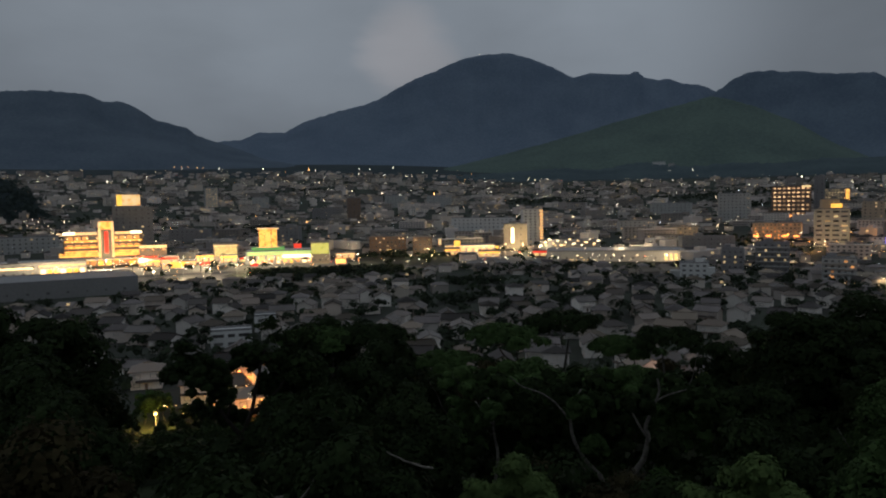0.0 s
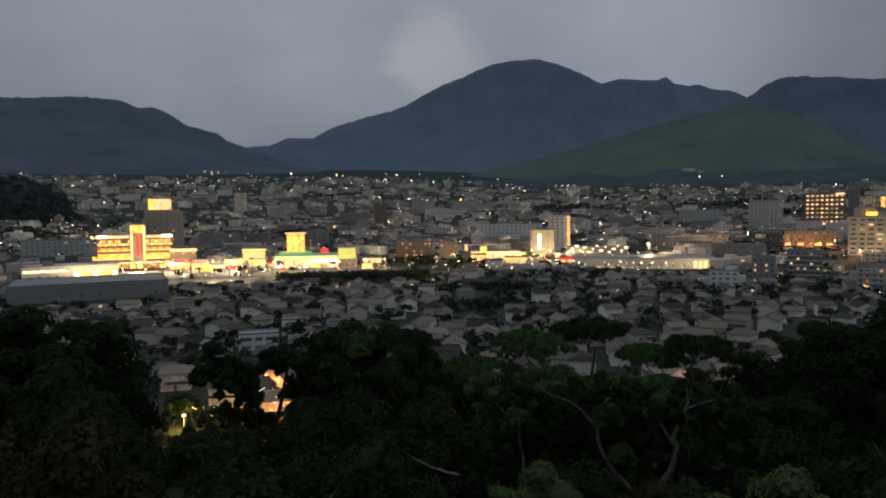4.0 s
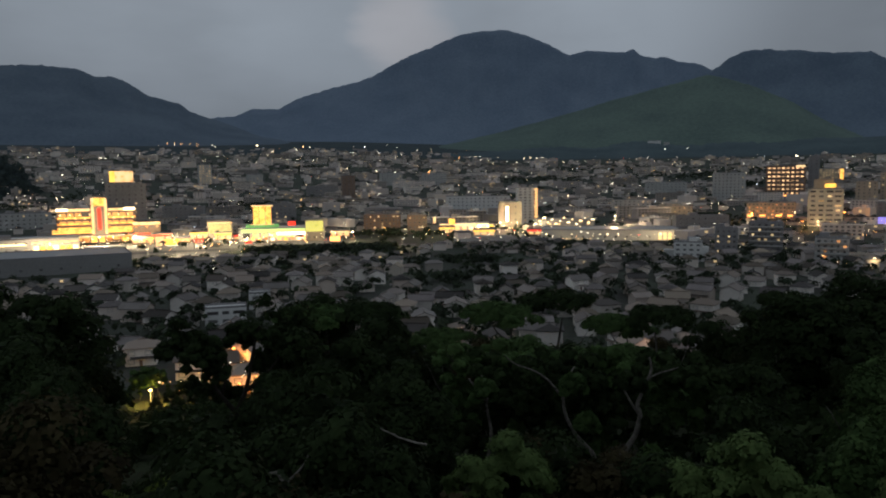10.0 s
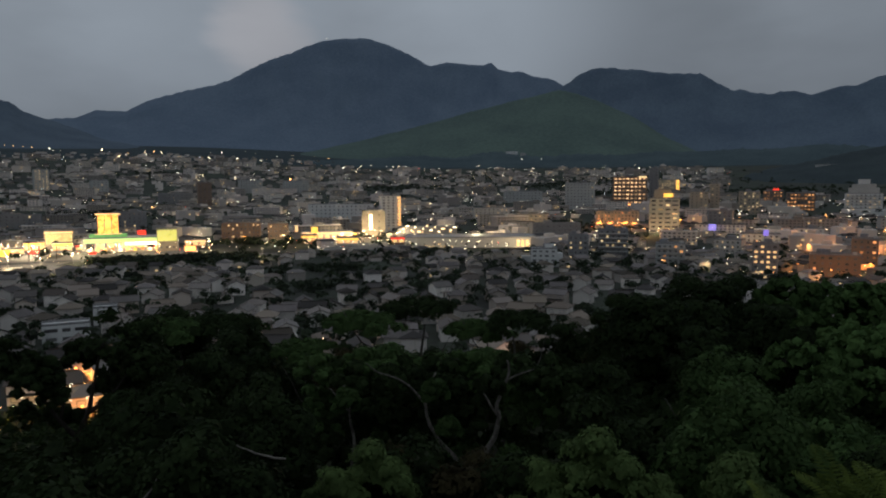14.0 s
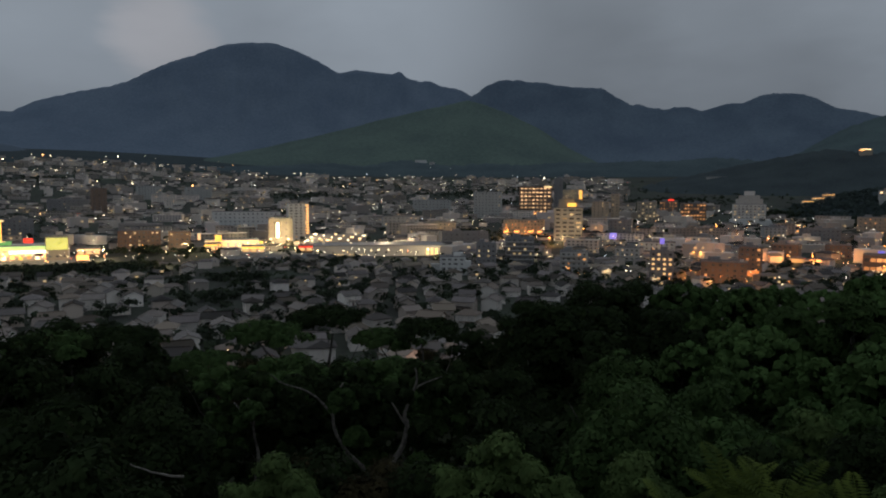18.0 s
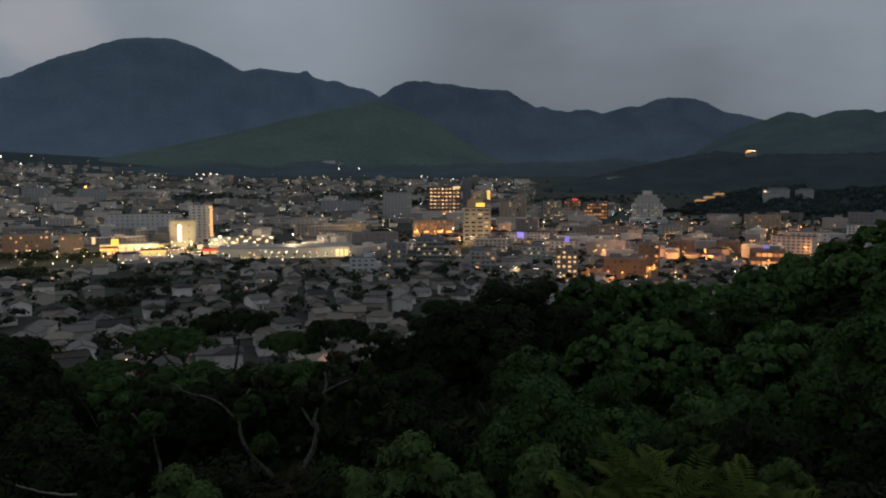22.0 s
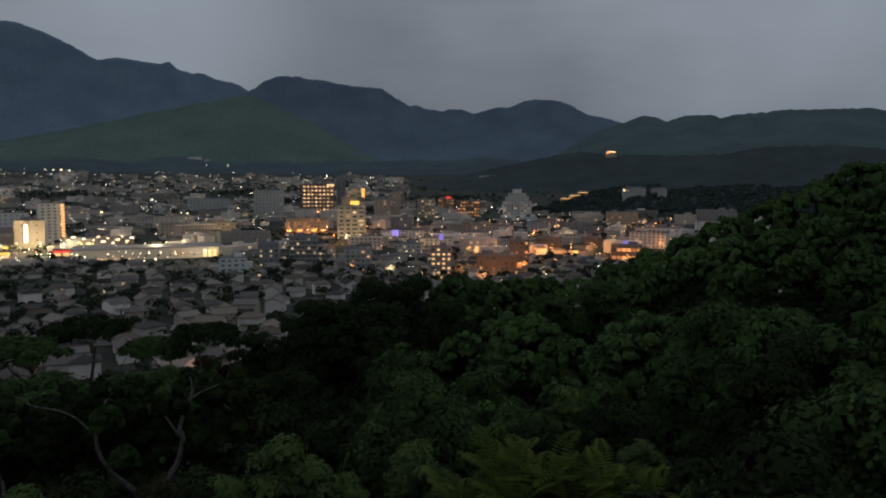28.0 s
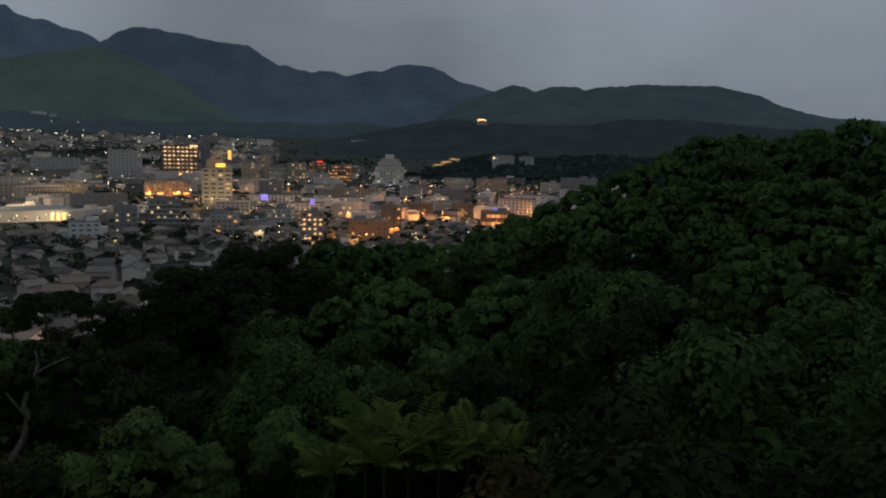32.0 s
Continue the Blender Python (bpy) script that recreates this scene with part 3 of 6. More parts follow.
slab(hall, "sign_tower", 2, -1.5, 6, 13, 4, 36, M_BEIGE)
for x in (-3.5, 7.5):
    slab(hall, "neon_edge", x, -4.0, 8, 2.2, 0.8, 33, G_SIGN_W, "glowing white edge")
slab(hall, "sign_panel", 2, -3.8, 12, 3.2, 0.5, 20, G_RED, "glowing red panel")
slab(hall, "neon_crown", 2, -3.9, 34, 12.4, 0.6, 7, G_NEON, "glowing gold crown")
for x in (-28.5, 27.5):
    slab(hall, "light_bar", x, -1.2, 29.6, 9.5, 0.6, 2.2, G_WHITE, "white glowing bar at the roof edge")
for k in range(16):
    slab(hall, "eaves_lamp", -30 + 4.0 * k, -1.1, 25.4 - 3.2 * (k % 2), 1.0, 0.5, 0.8, G_WARM)
slab(hall, "canopy", 0, -6, 6.0, 84, 11, 1.0, M_WHITE)
for k in range(12):
    slab(hall, "canopy_light", -38.5 + 7 * k, -11.7, 5.9, 5.6 - 1.4 * (k % 3), 0.5, 0.8, (G_SIGN_W, G_NEON, G_SIGN_W, G_SIGN)[k % 4], "glowing light strip")
    if k not in (3, 8):
        slab(hall, "shopfront", -36.3 + 6.6 * k, -0.4, 0.5, 4.6, 0.5, 3.6, (G_SIGN, G_WINDOW_O, G_SIGN)[k % 3], "glowing glass shopfront")
slab(hall, "red_strip", 27, -11.8, 4.7, 22, 0.3, 0.6, G_RED, "glowing red strip")
annex = block("amusement_annex", "low annex with red-lit glowing front", "building", -38.6, 715, 24, 20, 18, M_BROWN, 3, 5, 0.6, G_WINDOW_O, seed=2)
slab(annex, "light_band", 0, -0.5, 16, 24, 0.6, 2.6, G_SIGN_W)
slab(annex, "light_band", 0, -0.5, 7, 24, 0.6, 1.2, G_RED, "glowing red strip")
slab(annex, "light_band", 0, -0.5, 2.5, 24, 0.6, 2.0, G_NEON)
tower = block("office_tower", "grey tower with a glowing yellow rooftop billboard", "building", -39.9, 790, 38, 22, 52, M_CONC_D, 12, 6, 0.18, G_WINDOW, seed=3, top=False)
slab(tower, "billboard_frame", -4, 4, 52, 22, 3, 3, M_POLE)
slab(tower, "billboard", -1, 2, 54, 17, 1, 11, G_SIGN_W, "glowing pale billboard")
slab(tower, "billboard_edge", -12, 2, 54, 5, 1, 11, G_SIGN, "glowing yellow billboard edge")
store = block("store", "low white shop with a lit front", "shop", -46.2, 668, 72, 30, 11, M_WHITE, 2, 10, 0.1, seed=4)
slab(store, "light_band", 18, -0.5, 7.4, 34, 0.5, 1.5, G_SIGN_W, "glowing eaves strip")
for k in range(7):
    slab(store, "shop_window", 4 + 4.8 * k, -0.5, 1.5, 3.4, 0.4, 3.6, G_SIGN if k % 3 else G_WARM, "glowing shop window")
slab(store, "light_band", -19, -0.5, 6.5, 32, 0.4, 1.0, G_WARM, "row of warm lamps")
ware = block("warehouse", "long grey warehouse with a broad flat steel roof", "warehouse", -45, 520, 96, 58, 11, M_METAL, 1, 8, 0.0, seed=5, top=False)
slab(ware, "roof_ridge", 0, 29, 11.0, 92, 52, 0.5, M_METAL)

# the second amusement hall, white and green
hall2 = block("amusement_hall", "long white hall with green-lit fascia and glowing box signs", "building", -28.7, 680, 78, 34, 12, M_WHITE, 1, 9, 0.9, G_SIGN_W, seed=6, top=False, win=(6, 4.5))
slab(hall2, "fascia", 0, -0.6, 8.6, 74, 0.6, 3.0, glow("sign_green_white", (0.66, 0.90, 0.30), 0.9), "green-white glowing fascia")
for k in range(12):
    slab(hall2, "door_light", -33 + 6.0 * k, -1.4, 0.8 + 0.8 * (k % 2), 2.6, 0.4, 2.4, (G_WARM, G_ORANGE, G_SIGN, G_WINDOW_O)[k % 4], "glowing doorway")
slab(hall2, "sign_letters", 8, -1.0, 6.0, 26, 0.4, 2.2, G_WHITE)
slab(hall2, "red_sign", 9, 6, 14.0, 7, 1, 4.0, G_RED)
slab(hall2, "sign_plinth", -18, 8, 12, 30, 12, 3.5, glow("sign_deep_green", (0.20, 0.55, 0.16), 0.5), "dim green-lit plinth")
for k, x in enumerate((-23.6, -18.0, -12.4)):
    slab(hall2, "neon_panel", x, 8 - 0.8 * (k == 1), 16, 5.0, 6, 16.5, G_NEON, "glowing gold artwork panel")
slab(hall2, "roof_trim", -18, 8, 32.5, 19.5, 9, 1.0, G_SIGN_W)
slab(hall2, "base_trim", -18, 3, 15.2, 21, 1, 0.9, G_SIGN_W)
boxsign = block("box_sign_building", "square building front glowing pale yellow", "building", -33.4, 690, 22, 14, 19, M_BEIGE, 2, 3, 0.0, seed=7, top=False)
slab(boxsign, "light_panel", 0, -0.4, 8, 20, 0.5, 8.5, glow("sign_pale", (1.0, 0.82, 0.36), 0.5, True, (0.5, 0.38, 0.12), scale=0.6), "pale yellow glowing panel")
slab(boxsign, "light_edge", 0, -0.8, 17, 22, 0.5, 1.3, G_SIGN_W)
boxsign2 = block("box_sign_building", "square building with a yellow-green glowing panel", "building", -26.2, 672, 17, 12, 20, M_BEIGE, 2, 3, 0.0, seed=8, top=False)
slab(boxsign2, "light_panel", 0, -0.4, 9, 16, 0.5, 10, glow("sign_lime", (0.95, 0.90, 0.24), 0.65, True, (0.40, 0.50, 0.1), scale=0.5), "yellow-green glowing panel")

block("apartment_block", "dark brown building with a few lit windows", "apartment building", -20.8, 735, 38, 20, 19, M_BROWN, 5, 9, 0.2, G_WINDOW, seed=9)
block("apartment_block", "dark brown low block with lit windows", "apartment building", -18.0, 720, 20, 16, 19, M_BROWN, 4, 4, 0.25, G_WINDOW, seed=10)
block("apartment_block", "long pale apartment slab with balconies", "apartment building", -13.1, 960, 86, 14, 24, M_WHITE, 5, 14, 0.10, G_WINDOW, seed=11, skew=-4)
litwall = block("office_block", "pale blank-walled building washed by yellow light", "building", -10.5, 765, 25, 18, 28, M_BEIGE, 4, 2, 0.0, seed=12)
slab(litwall, "wall_sign", -3, -0.5, 8, 3, 0.4, 16, G_WHITE, "vertical white light sign")
G_STAIR = glow("stair_lamp_amber", (1.0, 0.50, 0.16), 1.7)
apt = block("apartment_tower", "tall pale apartment tower with a column of stair lights", "apartment building", -9.1, 815, 23, 16, 42, M_WHITE, 13, 4, 0.1, G_WINDOW, seed=13, skew=8, win=(2.8, 1.2))
for k in range(13):
    slab(apt, "stair_lamp", 9.6, -1.6, 2.0 + 3.1 * k, 3.0, 0.7, 1.3, G_STAIR)

# shops and the filling station along the road, and the long mall
shop = block("roadside_shop", "low roadside shop with bright white fascia", "shop", -14.2, 730, 52, 20, 9, M_WHITE, 1, 7, 0.8, G_SIGN_W, seed=14, top=False, win=(5, 3.5))
slab(shop, "fascia", 0, -0.6, 6.6, 50, 0.5, 2.0, G_SIGN_W)
pole = thing("pole_sign", "tall pole with a glowing yellow arch sign", "sign", site(-15.2, 700))
slab(pole, "post", 0, 0, -1, 0.6, 0.6, 17, M_POLE)
slab(pole, "panel", 0, -0.4, 11, 6, 0.8, 5.5, G_SIGN)
mall = block("shopping_mall", "long low mall with a broad pale roof and lit edge", "shopping mall", -2.6, 655, 124, 50, 9, M_CONC, 1, 12, 0.0, seed=15, top=False, skew=3)
for k in range(6):
    slab(mall, "light_band", -46 + 5.2 * k + 2 * (k % 2), -0.5, 1.0, 2.0, 0.4, 0.8, G_WINDOW)
# emission on the end bays stands for yellow light on the wall
G_END = glow("end_wall_light_glow", (1.0, 0.66, 0.28), 0.9)
for k in range(5):
    slab(mall, "lit_end", 43 + 4.2 * k, -0.6, 1.0, 2.6, 0.5, 6.0, G_END, "end bay with its yellow light set as glow")
slab(mall, "roof_deck", 0, 25, 9.0, 120, 46, 0.6, M_METAL)
park = block("parking_deck", "rooftop car park with rows of bright lamps", "car park", -6.2, 720, 60, 30, 13, M_CONC_D, 2, 6, 0.2, seed=16, top=False)
for k in range(15):
    slab(park, "lamp", -28 + 4.0 * k, -0.6, 8.5 + (k * 7 % 5) * 1.5, 1.2 + k % 3, 0.6, 1.1, (G_WHITE, G_WARM)[k % 2])
slab(park, "light_band", 3, -0.6, 5.4, 28, 0.4, 1.6, G_SIGN_W)

block("modern_house", "white flat-roofed house with long dark windows", "house", -33.2, 312, 17, 9, 7, M_WHITE, 2, 3, 0.0, seed=16, top=False, win=(4.5, 1.2))
block("modern_house", "white square house with a flat roof", "house", -30.6, 345, 10, 9, 7.5, M_WHITE, 2, 2, 0.0, seed=17, top=False)
sb = block("apartment_block", "white stepped low building with a few dark windows", "building", 3.2, 520, 19, 13, 13, M_WHITE, 4, 4, 0.12, seed=17, win=(2.6, 1.1))
slab(sb, "side_wing", -13.0, 5.5, -2, 7.0, 10, 9.5, M_CONC)
slab(sb, "side_wing", 11.5, 4.5, -2, 4.0, 9, 12.0, M_WHITE)
slab(sb, "roof_room", 4, 6, 13, 7, 6, 3.2, M_WHITE)
slab(sb, "awning", -13.0, -0.2, 3.2, 6.4, 1.6, 0.3, M_CONC_D)
block("apartment_block", "grey apartment block with some lit windows", "apartment building", 8.6, 596, 24, 13, 22, M_CONC_D, 6, 5, 0.3, seed=18, balcony=True)
block("apartment_block", "grey-brown apartment block with an amber-lit stair", "apartment building", 12.9, 528, 20, 14, 17, M_CONC, 5, 5, 0.4, G_WINDOW_O, seed=19, balcony=True)
block("apartment_block", "pinkish grey narrow apartment block", "apartment building", 5.9, 570, 16, 12, 19, M_CONC_D, 5, 4, 0.25, seed=20)
hotel = block("hotel", "large hotel with a full grid of amber-lit windows", "hotel", 9.8, 1185, 54, 20, 50, M_BROWN, 8, 8, 0.95, glow("hotel_window", (1.0, 0.56, 0.26), 1.5, vary=True), seed=21, win=(3.6, 2.0))
slab(hotel, "light_band", -8, -0.6, 4, 26, 0.6, 2.4, G_ORANGE, "orange-lit entrance canopy")
slab(hotel, "roof_light", 20, -0.6, 48, 12, 0.6, 2.5, G_WINDOW)
block("hotel_tower", "slim grey tower beside the hotel", "building", 11.6, 1230, 15, 16, 62, M_CONC_D, 14, 2, 0.0, seed=22)
yl = block("hotel", "pale hotel with a glowing yellow corner", "hotel", 12.7, 1500, 42, 18, 27, M_BEIGE, 6, 8, 0.55, G_WINDOW, seed=23)
slab(yl, "light_column", 17, -0.6, 6, 6, 0.6, 20, G_NEON)
mb = block("hotel", "cream stepped hotel with long window bands and a glowing rooftop sign", "hotel", 12.4, 818, 32, 20, 38, M_CREAM, 8, 4, 0.2, seed=24, win=(6.0, 1.7))
slab(mb, "roof_sign", 4, 1, 39.5, 10, 0.8, 4.0, G_SIGN, "glowing yellow rooftop sign")
slab(mb, "penthouse", -2, 11, 38, 18, 10, 10, M_BEIGE)
wide = block("hotel", "wide low hotel front lit orange at street level", "hotel", 8.9, 900, 52, 20, 19, M_BEIGE, 5, 12, 0.38, G_WINDOW_O, seed=25)
# short glowing strips added for the warm light on the hotel front
for x in (-22, -9, 8, 20):
    slab(wide, "light_band", x, -0.6, 3.6, 5.5, 0.5, 1.4, G_ORANGE, "short orange glowing strip for warm light on the front")
block("apartment_block", "grey mid-rise block with balconies", "apartment building", 6.0, 1150, 46, 18, 42, M_CONC, 9, 8, 0.08, seed=26)
block("hotel", "beige hotel with a taller stair tower", "hotel", 14.9, 1010, 24, 16, 36, M_BEIGE, 9, 4, 0.15, seed=27)
block("hotel", "beige slab hotel with a taller stair tower", "hotel", 16.0, 1020, 12, 16, 46, M_BEIGE, 11, 2, 0.1, seed=28)
block("hotel", "mid-rise hotel with glowing yellow upper floors", "hotel", 18.4, 1080, 28, 16, 32, M_BEIGE, 7, 5, 0.45, G_WINDOW, seed=29)
r1 = block("hotel", "hotel block with red rooftop light", "hotel", 20.0, 1230, 29, 16, 24, M_BROWN, 5, 6, 0.7, G_WINDOW_O, seed=30)
slab(r1, "roof_sign", 4, 0, 25, 9, 0.6, 2.6, G_RED)
block("hotel", "brown hotel with a grid of orange-lit windows", "hotel", 21.8, 1145, 38, 16, 26, M_BROWN, 5, 8, 0.85, G_WINDOW_O, seed=31, win=(2.6, 2.0))
dome = block("hotel", "pale stepped hotel with rounded tiers and a stair tower", "hotel", 25.7, 1095, 44, 22, 28, M_WHITE, 7, 8, 0.3, seed=32, balcony=True)
slab(dome, "upper_tier", 0, 12, 28, 36, 16, 8, M_CONC)
slab(dome, "upper_tier", 0, 12, 36, 28, 13, 5, M_CONC)
slab(dome, "stair_tower", 0, 12, 41, 14, 10, 6, M_WHITE)
slab(dome, "podium", 6, 2, -2, 62, 30, 9, M_WHITE)
for k, (b, z) in enumerate(((29.55, 45), (30.2, 51), (30.85, 57))):
    sl = block("hillside_hotel", "hotel wing stepping up the wooded slope with lit terraces", "hotel", b, 1425 + 8 * k, 22, 14, 8, M_BEIGE, 2, 5, 0.4, G_WINDOW, seed=33 + k, base=6, top=False)
    sl.location.z = z
    slab(sl, "light_band", 1, -0.6, 6.9, 18, 0.5, 0.7, G_STAIR)
    slab(sl, "roof_terrace", -2, 6, 8.9, 9, 7, 2.2, M_CONC_D)
block("apartment_block", "apartment block with columns of lit windows", "apartment building", 19.6, 510, 16, 13, 20, M_CONC_D, 6, 4, 0.5, G_SIGN_W, seed=34)
block("apartment_block", "brown-brick block with a blank orange-lit wall", "apartment building", 24.1, 512, 29, 14, 14, M_BROWN, 4, 6, 0.1, G_WINDOW_O, seed=35)
block("apartment_block", "dark block with amber-lit lower floors", "apartment building", 25.9, 560, 16, 14, 21, M_BROWN, 6, 4, 0.25, G_WINDOW_O, seed=36)
block("municipal_block", "white low office building with long windows", "building", 19.2, 700, 34, 14, 11, M_WHITE, 3, 7, 0.15, seed=37)
block("apartment_block", "grey block with a stair tower on the slope", "apartment building", 30.4, 860, 40, 14, 16, M_CONC_D, 4, 9, 0.1, seed=38)
block("apartment_block", "brown flat-roofed block with orange-lit windows", "apartment building", 33.9, 1020, 44, 14, 18, M_BEIGE, 4, 8, 0.25, G_WINDOW_O, seed=39)
block("apartment_block", "dim brown block half hidden behind trees", "apartment building", 40.8, 960, 48, 16, 26, M_CONC_D, 6, 9, 0.04, seed=40)
block("restaurant", "dark restaurant with glowing amber ground floor", "restaurant", 34.3, 620, 26, 16, 13, M_BROWN, 2, 6, 0.9, G_WINDOW_O, seed=41, win=(3.4, 2.6))
for k, (b, d, w, h, m, fl, by, li) in enumerate(((-47, 900, 70, 18, M_CONC, 4, 12, 0.06), (-23.4, 1250, 22, 40, M_BROWN, 9, 3, 0.15), (-20.0, 1500, 46, 26, M_CONC, 6, 8, 0.05), (-16.5, 1500, 50, 26, M_CONC, 6, 8, 0.05), (-34.3, 1560, 26, 40, M_CONC, 8, 4, 0.9), (-30.6, 1500, 30, 24, M_CONC, 5, 4, 0.4),
                                                     (-25.5, 1300, 60, 18, M_CONC_D, 4, 8, 0.1), (1.5, 1300, 70, 20, M_CONC, 4, 10, 0.04), (4.2, 760, 52, 14, M_CONC_D, 3, 8, 0.1), (-1.0, 980, 50, 16, M_CONC, 4, 8, 0.1), (2.2, 880, 40, 16, M_BEIGE, 4, 7, 0.15), (17.0, 640, 22, 11, M_CONC, 3, 5, 0.2), (22.4, 760, 26, 12, M_WHITE, 3, 6, 0.25),
                                                     (28.2, 700, 22, 12, M_BROWN, 3, 5, 0.25), (31.6, 720, 21, 11, M_BROWN, 3, 5, 0.3), (16.4, 860, 26, 22, M_CONC_D, 6, 5, 0.15), (-28.9, 900, 34, 22, M_CONC_D, 5, 6, 0.3), (-36, 960, 50, 16, M_CONC_D, 4, 8, 0.1), (37.0, 820, 36, 14, M_WHITE, 3, 7, 0.35), (27.5, 900, 24, 14, M_CONC, 4, 5, 0.15))):
    block("office_block", ("pale" if m in (M_CONC, M_WHITE) else "dim") + " flat-roofed town block with scattered lit windows", "building", b, d, w, 15, h, m, fl, by, li, seed=60 + k, skew=rng.uniform(-18, 18))
for b, d, z, m, w, h, words in ((15.9, 820, 12.5, G_VIOLET, 7.5, 6.5, "violet"), (19.6, 700, 15.5, G_BLUE, 4.2, 5.2, "violet"), (34.2, 650, 16.0, G_BLUE, 4.5, 2.4, "violet"), (-16.6, 760, 10, G_SIGN_W, 3, 11, "white"), (-12.2, 742, 6, G_SIGN, 9, 5, "yellow"), (-8.0, 735, 5, G_SIGN_W, 14, 2, "white"), (-36.9, 668, 3, G_SIGN, 12, 5, "yellow"), (-37.8, 660, 5, G_SIGN_W, 5, 8, "white"), (-35.0, 680, 6, G_RED, 8, 3, "red"), (-31.3, 655, 3, G_RED, 6, 2, "red"), (-24.6, 655, 3, G_ORANGE, 9, 4, "orange"), (26.0, 545, 4, G_WINDOW_O, 10, 4, "amber"), (30.2, 640, 6, G_ORANGE, 8, 4, "orange")):
    p = polar(b, d)
    g0 = ground(p.x, p.y)
    sign = thing("roadside_sign", words + " glowing sign on a steel post", "sign", site(b, d), group="roadside signs")
    slab(sign, "post", 0, 0.5, -1, 0.4, 0.4, z - g0 + 1 + h * 0.6 if z > g0 + 2 else h, M_POLE)
    slab(sign, "panel", 0, 0, max(1.5, z - g0), w, 0.5, h, m)
shop_rng = random.Random(8)
for k, b in enumerate((-46.8, -44.9, -38.9, -37.6, -36.2, -34.9, -33.2, -31.6, -24.2, -15.6, -12.6, -8.3, -7.2)):
    d, w, h = 700 + shop_rng.uniform(-18, 22), shop_rng.uniform(14, 22), shop_rng.uniform(5, 9)
    sh = block("roadside_shop", "small roadside shop with a brightly lit front", "shop", b, d, w, 12, h, shop_rng.choice((M_WHITE, M_BEIGE, M_BROWN)), 1, 3, 1.0, G_SIGN_W, seed=200 + k, top=False, win=(w / 4, h * 0.45))
    slab(sh, "fascia", 0, -0.5, h * 0.72, w * 0.96, 0.4, h * 0.22, (G_SIGN_W, G_NEON, G_SIGN, G_RED)[k % 4], "glowing fascia")
    slab(sh, "canopy", 0, -1.6, h * 0.66, w, 3.0, 0.3, M_CONC)


def car(mat, label):
    ob = thing("car", label, "car", group="parked cars")
    body, cabin, wheel = Build(), Build(), Build()
    body.box(0, 0, 0.35, 4.3, 1.7, 0.55)
    cabin.solid([(-1.6, -0.8, 0.9), (1.2, -0.8, 0.9), (1.2, 0.8, 0.9), (-1.6, 0.8, 0.9), (-1.2, -0.65, 1.5), (0.5, -0.65, 1.5), (0.5, 0.65, 1.5), (-1.2, 0.65, 1.5)], ((0, 3, 2, 1), (4, 5, 6, 7), (0, 1, 5, 4), (1, 2, 6, 5), (2, 3, 7, 6), (3, 0, 4, 7)))
    wheel.tube([(0, -0.1, 0), (0, 0.1, 0)], [0.32, 0.32], 10)
    part("body", body, mat, ob)
    part("cabin", cabin, M_GLASS, ob)
    wm = wheel.mesh("wheel", [M_POLE])
    for x in (-1.35, 1.35):
        for y in (-0.8, 0.8):
            part("wheel", wm, None, ob, at=pose(x, y, 0.32))
    return ob


cars = [car(M_WHITE, "white car parked in the lot"), car(M_CONC_D, "dark grey car parked in the lot"), car(M_METAL, "silver car parked in the lot")]
for k in range(30):
    m = site(-39.4 + 0.34 * k, (561, 566, 584, 589)[k % 4] + shop_rng.uniform(-1, 1), 84 + shop_rng.uniform(-5, 5))
    if k < 3:
        cars[k].matrix_basis = m
    else:
        copy_thing(cars[shop_rng.randrange(3)], m)


def palm(height):
    ob = thing("palm_tree", "tall thin palm tree beside the lit car park", "palm tree", group="palms")
    t = Build()
    t.tube([(0, 0, -1), (0.2, 0, height * 0.5), (0, 0, height)], [0.35, 0.25, 0.2], 8)
    part("trunk", t, M_BARK, ob)
    for k in range(11):
        a, f = k * 2 * math.pi / 11 + 0.2, Build()
        for s in range(4):
            u, v = s / 4, (s + 1) / 4
            q = []
            for w, sd in ((u, -1), (u, 1), (v, 1), (v, -1)):
                half = 0.55 * math.sin(math.pi * min(0.95, w + 0.12)) * sd
                q.append((math.cos(a) * 2.6 * w - math.sin(a) * half, math.sin(a) * 2.6 * w + math.cos(a) * half, height + 1.2 * w - 2.4 * w * w))
            f.face(q)
        part("frond", f, M_LEAF[0], ob)
    return ob


palm_0 = palm(15)
for k, (b, d) in enumerate(((-38.1, 630), (-35.3, 640), (-40.1, 640), (-33.6, 640))):
    if k:
        copy_thing(palm_0, site(b, d))
    else:
        palm_0.matrix_basis = site(b, d)

# the lit car park and the road in front of the shops
lot, road, field = Build(), Build(), Build()
for k in range(40):
    b0, b1 = -47 + k, -46 + k
    front = 552 if -40 <= b0 < -31 else 640
    for build, r0, r1, lift in ((lot, front, 705, 0.15), (road, 618, 632, 0.30 if front < 600 else 0.12), (field, 566, 616, 0.15)):
        if build is lot and -24 <= b0 < -15 or build is field and not -31 <= b0 < -21:
            continue
        for r in range(int(r0), int(r1), 16):
            pts = [polar(b, q) for b, q in ((b0, r), (b1, r), (b1, min(r + 16, r1)), (b0, min(r + 16, r1)))]
            build.face([(p.x, p.y, ground(p.x, p.y) + lift) for p in reversed(pts)])
tagged(new("field", field.mesh("field", [M_FIELD])), "dark unmown field beside the lit road", "field", kind="structure")
tagged(new("pavement", lot.mesh("pavement", [M_PAVING])), "pale asphalt car park lit by lamps", "pavement", kind="structure")
tagged(new("road", road.mesh("road", [M_ASPHALT])), "dark asphalt road along the car park", "road", kind="structure")
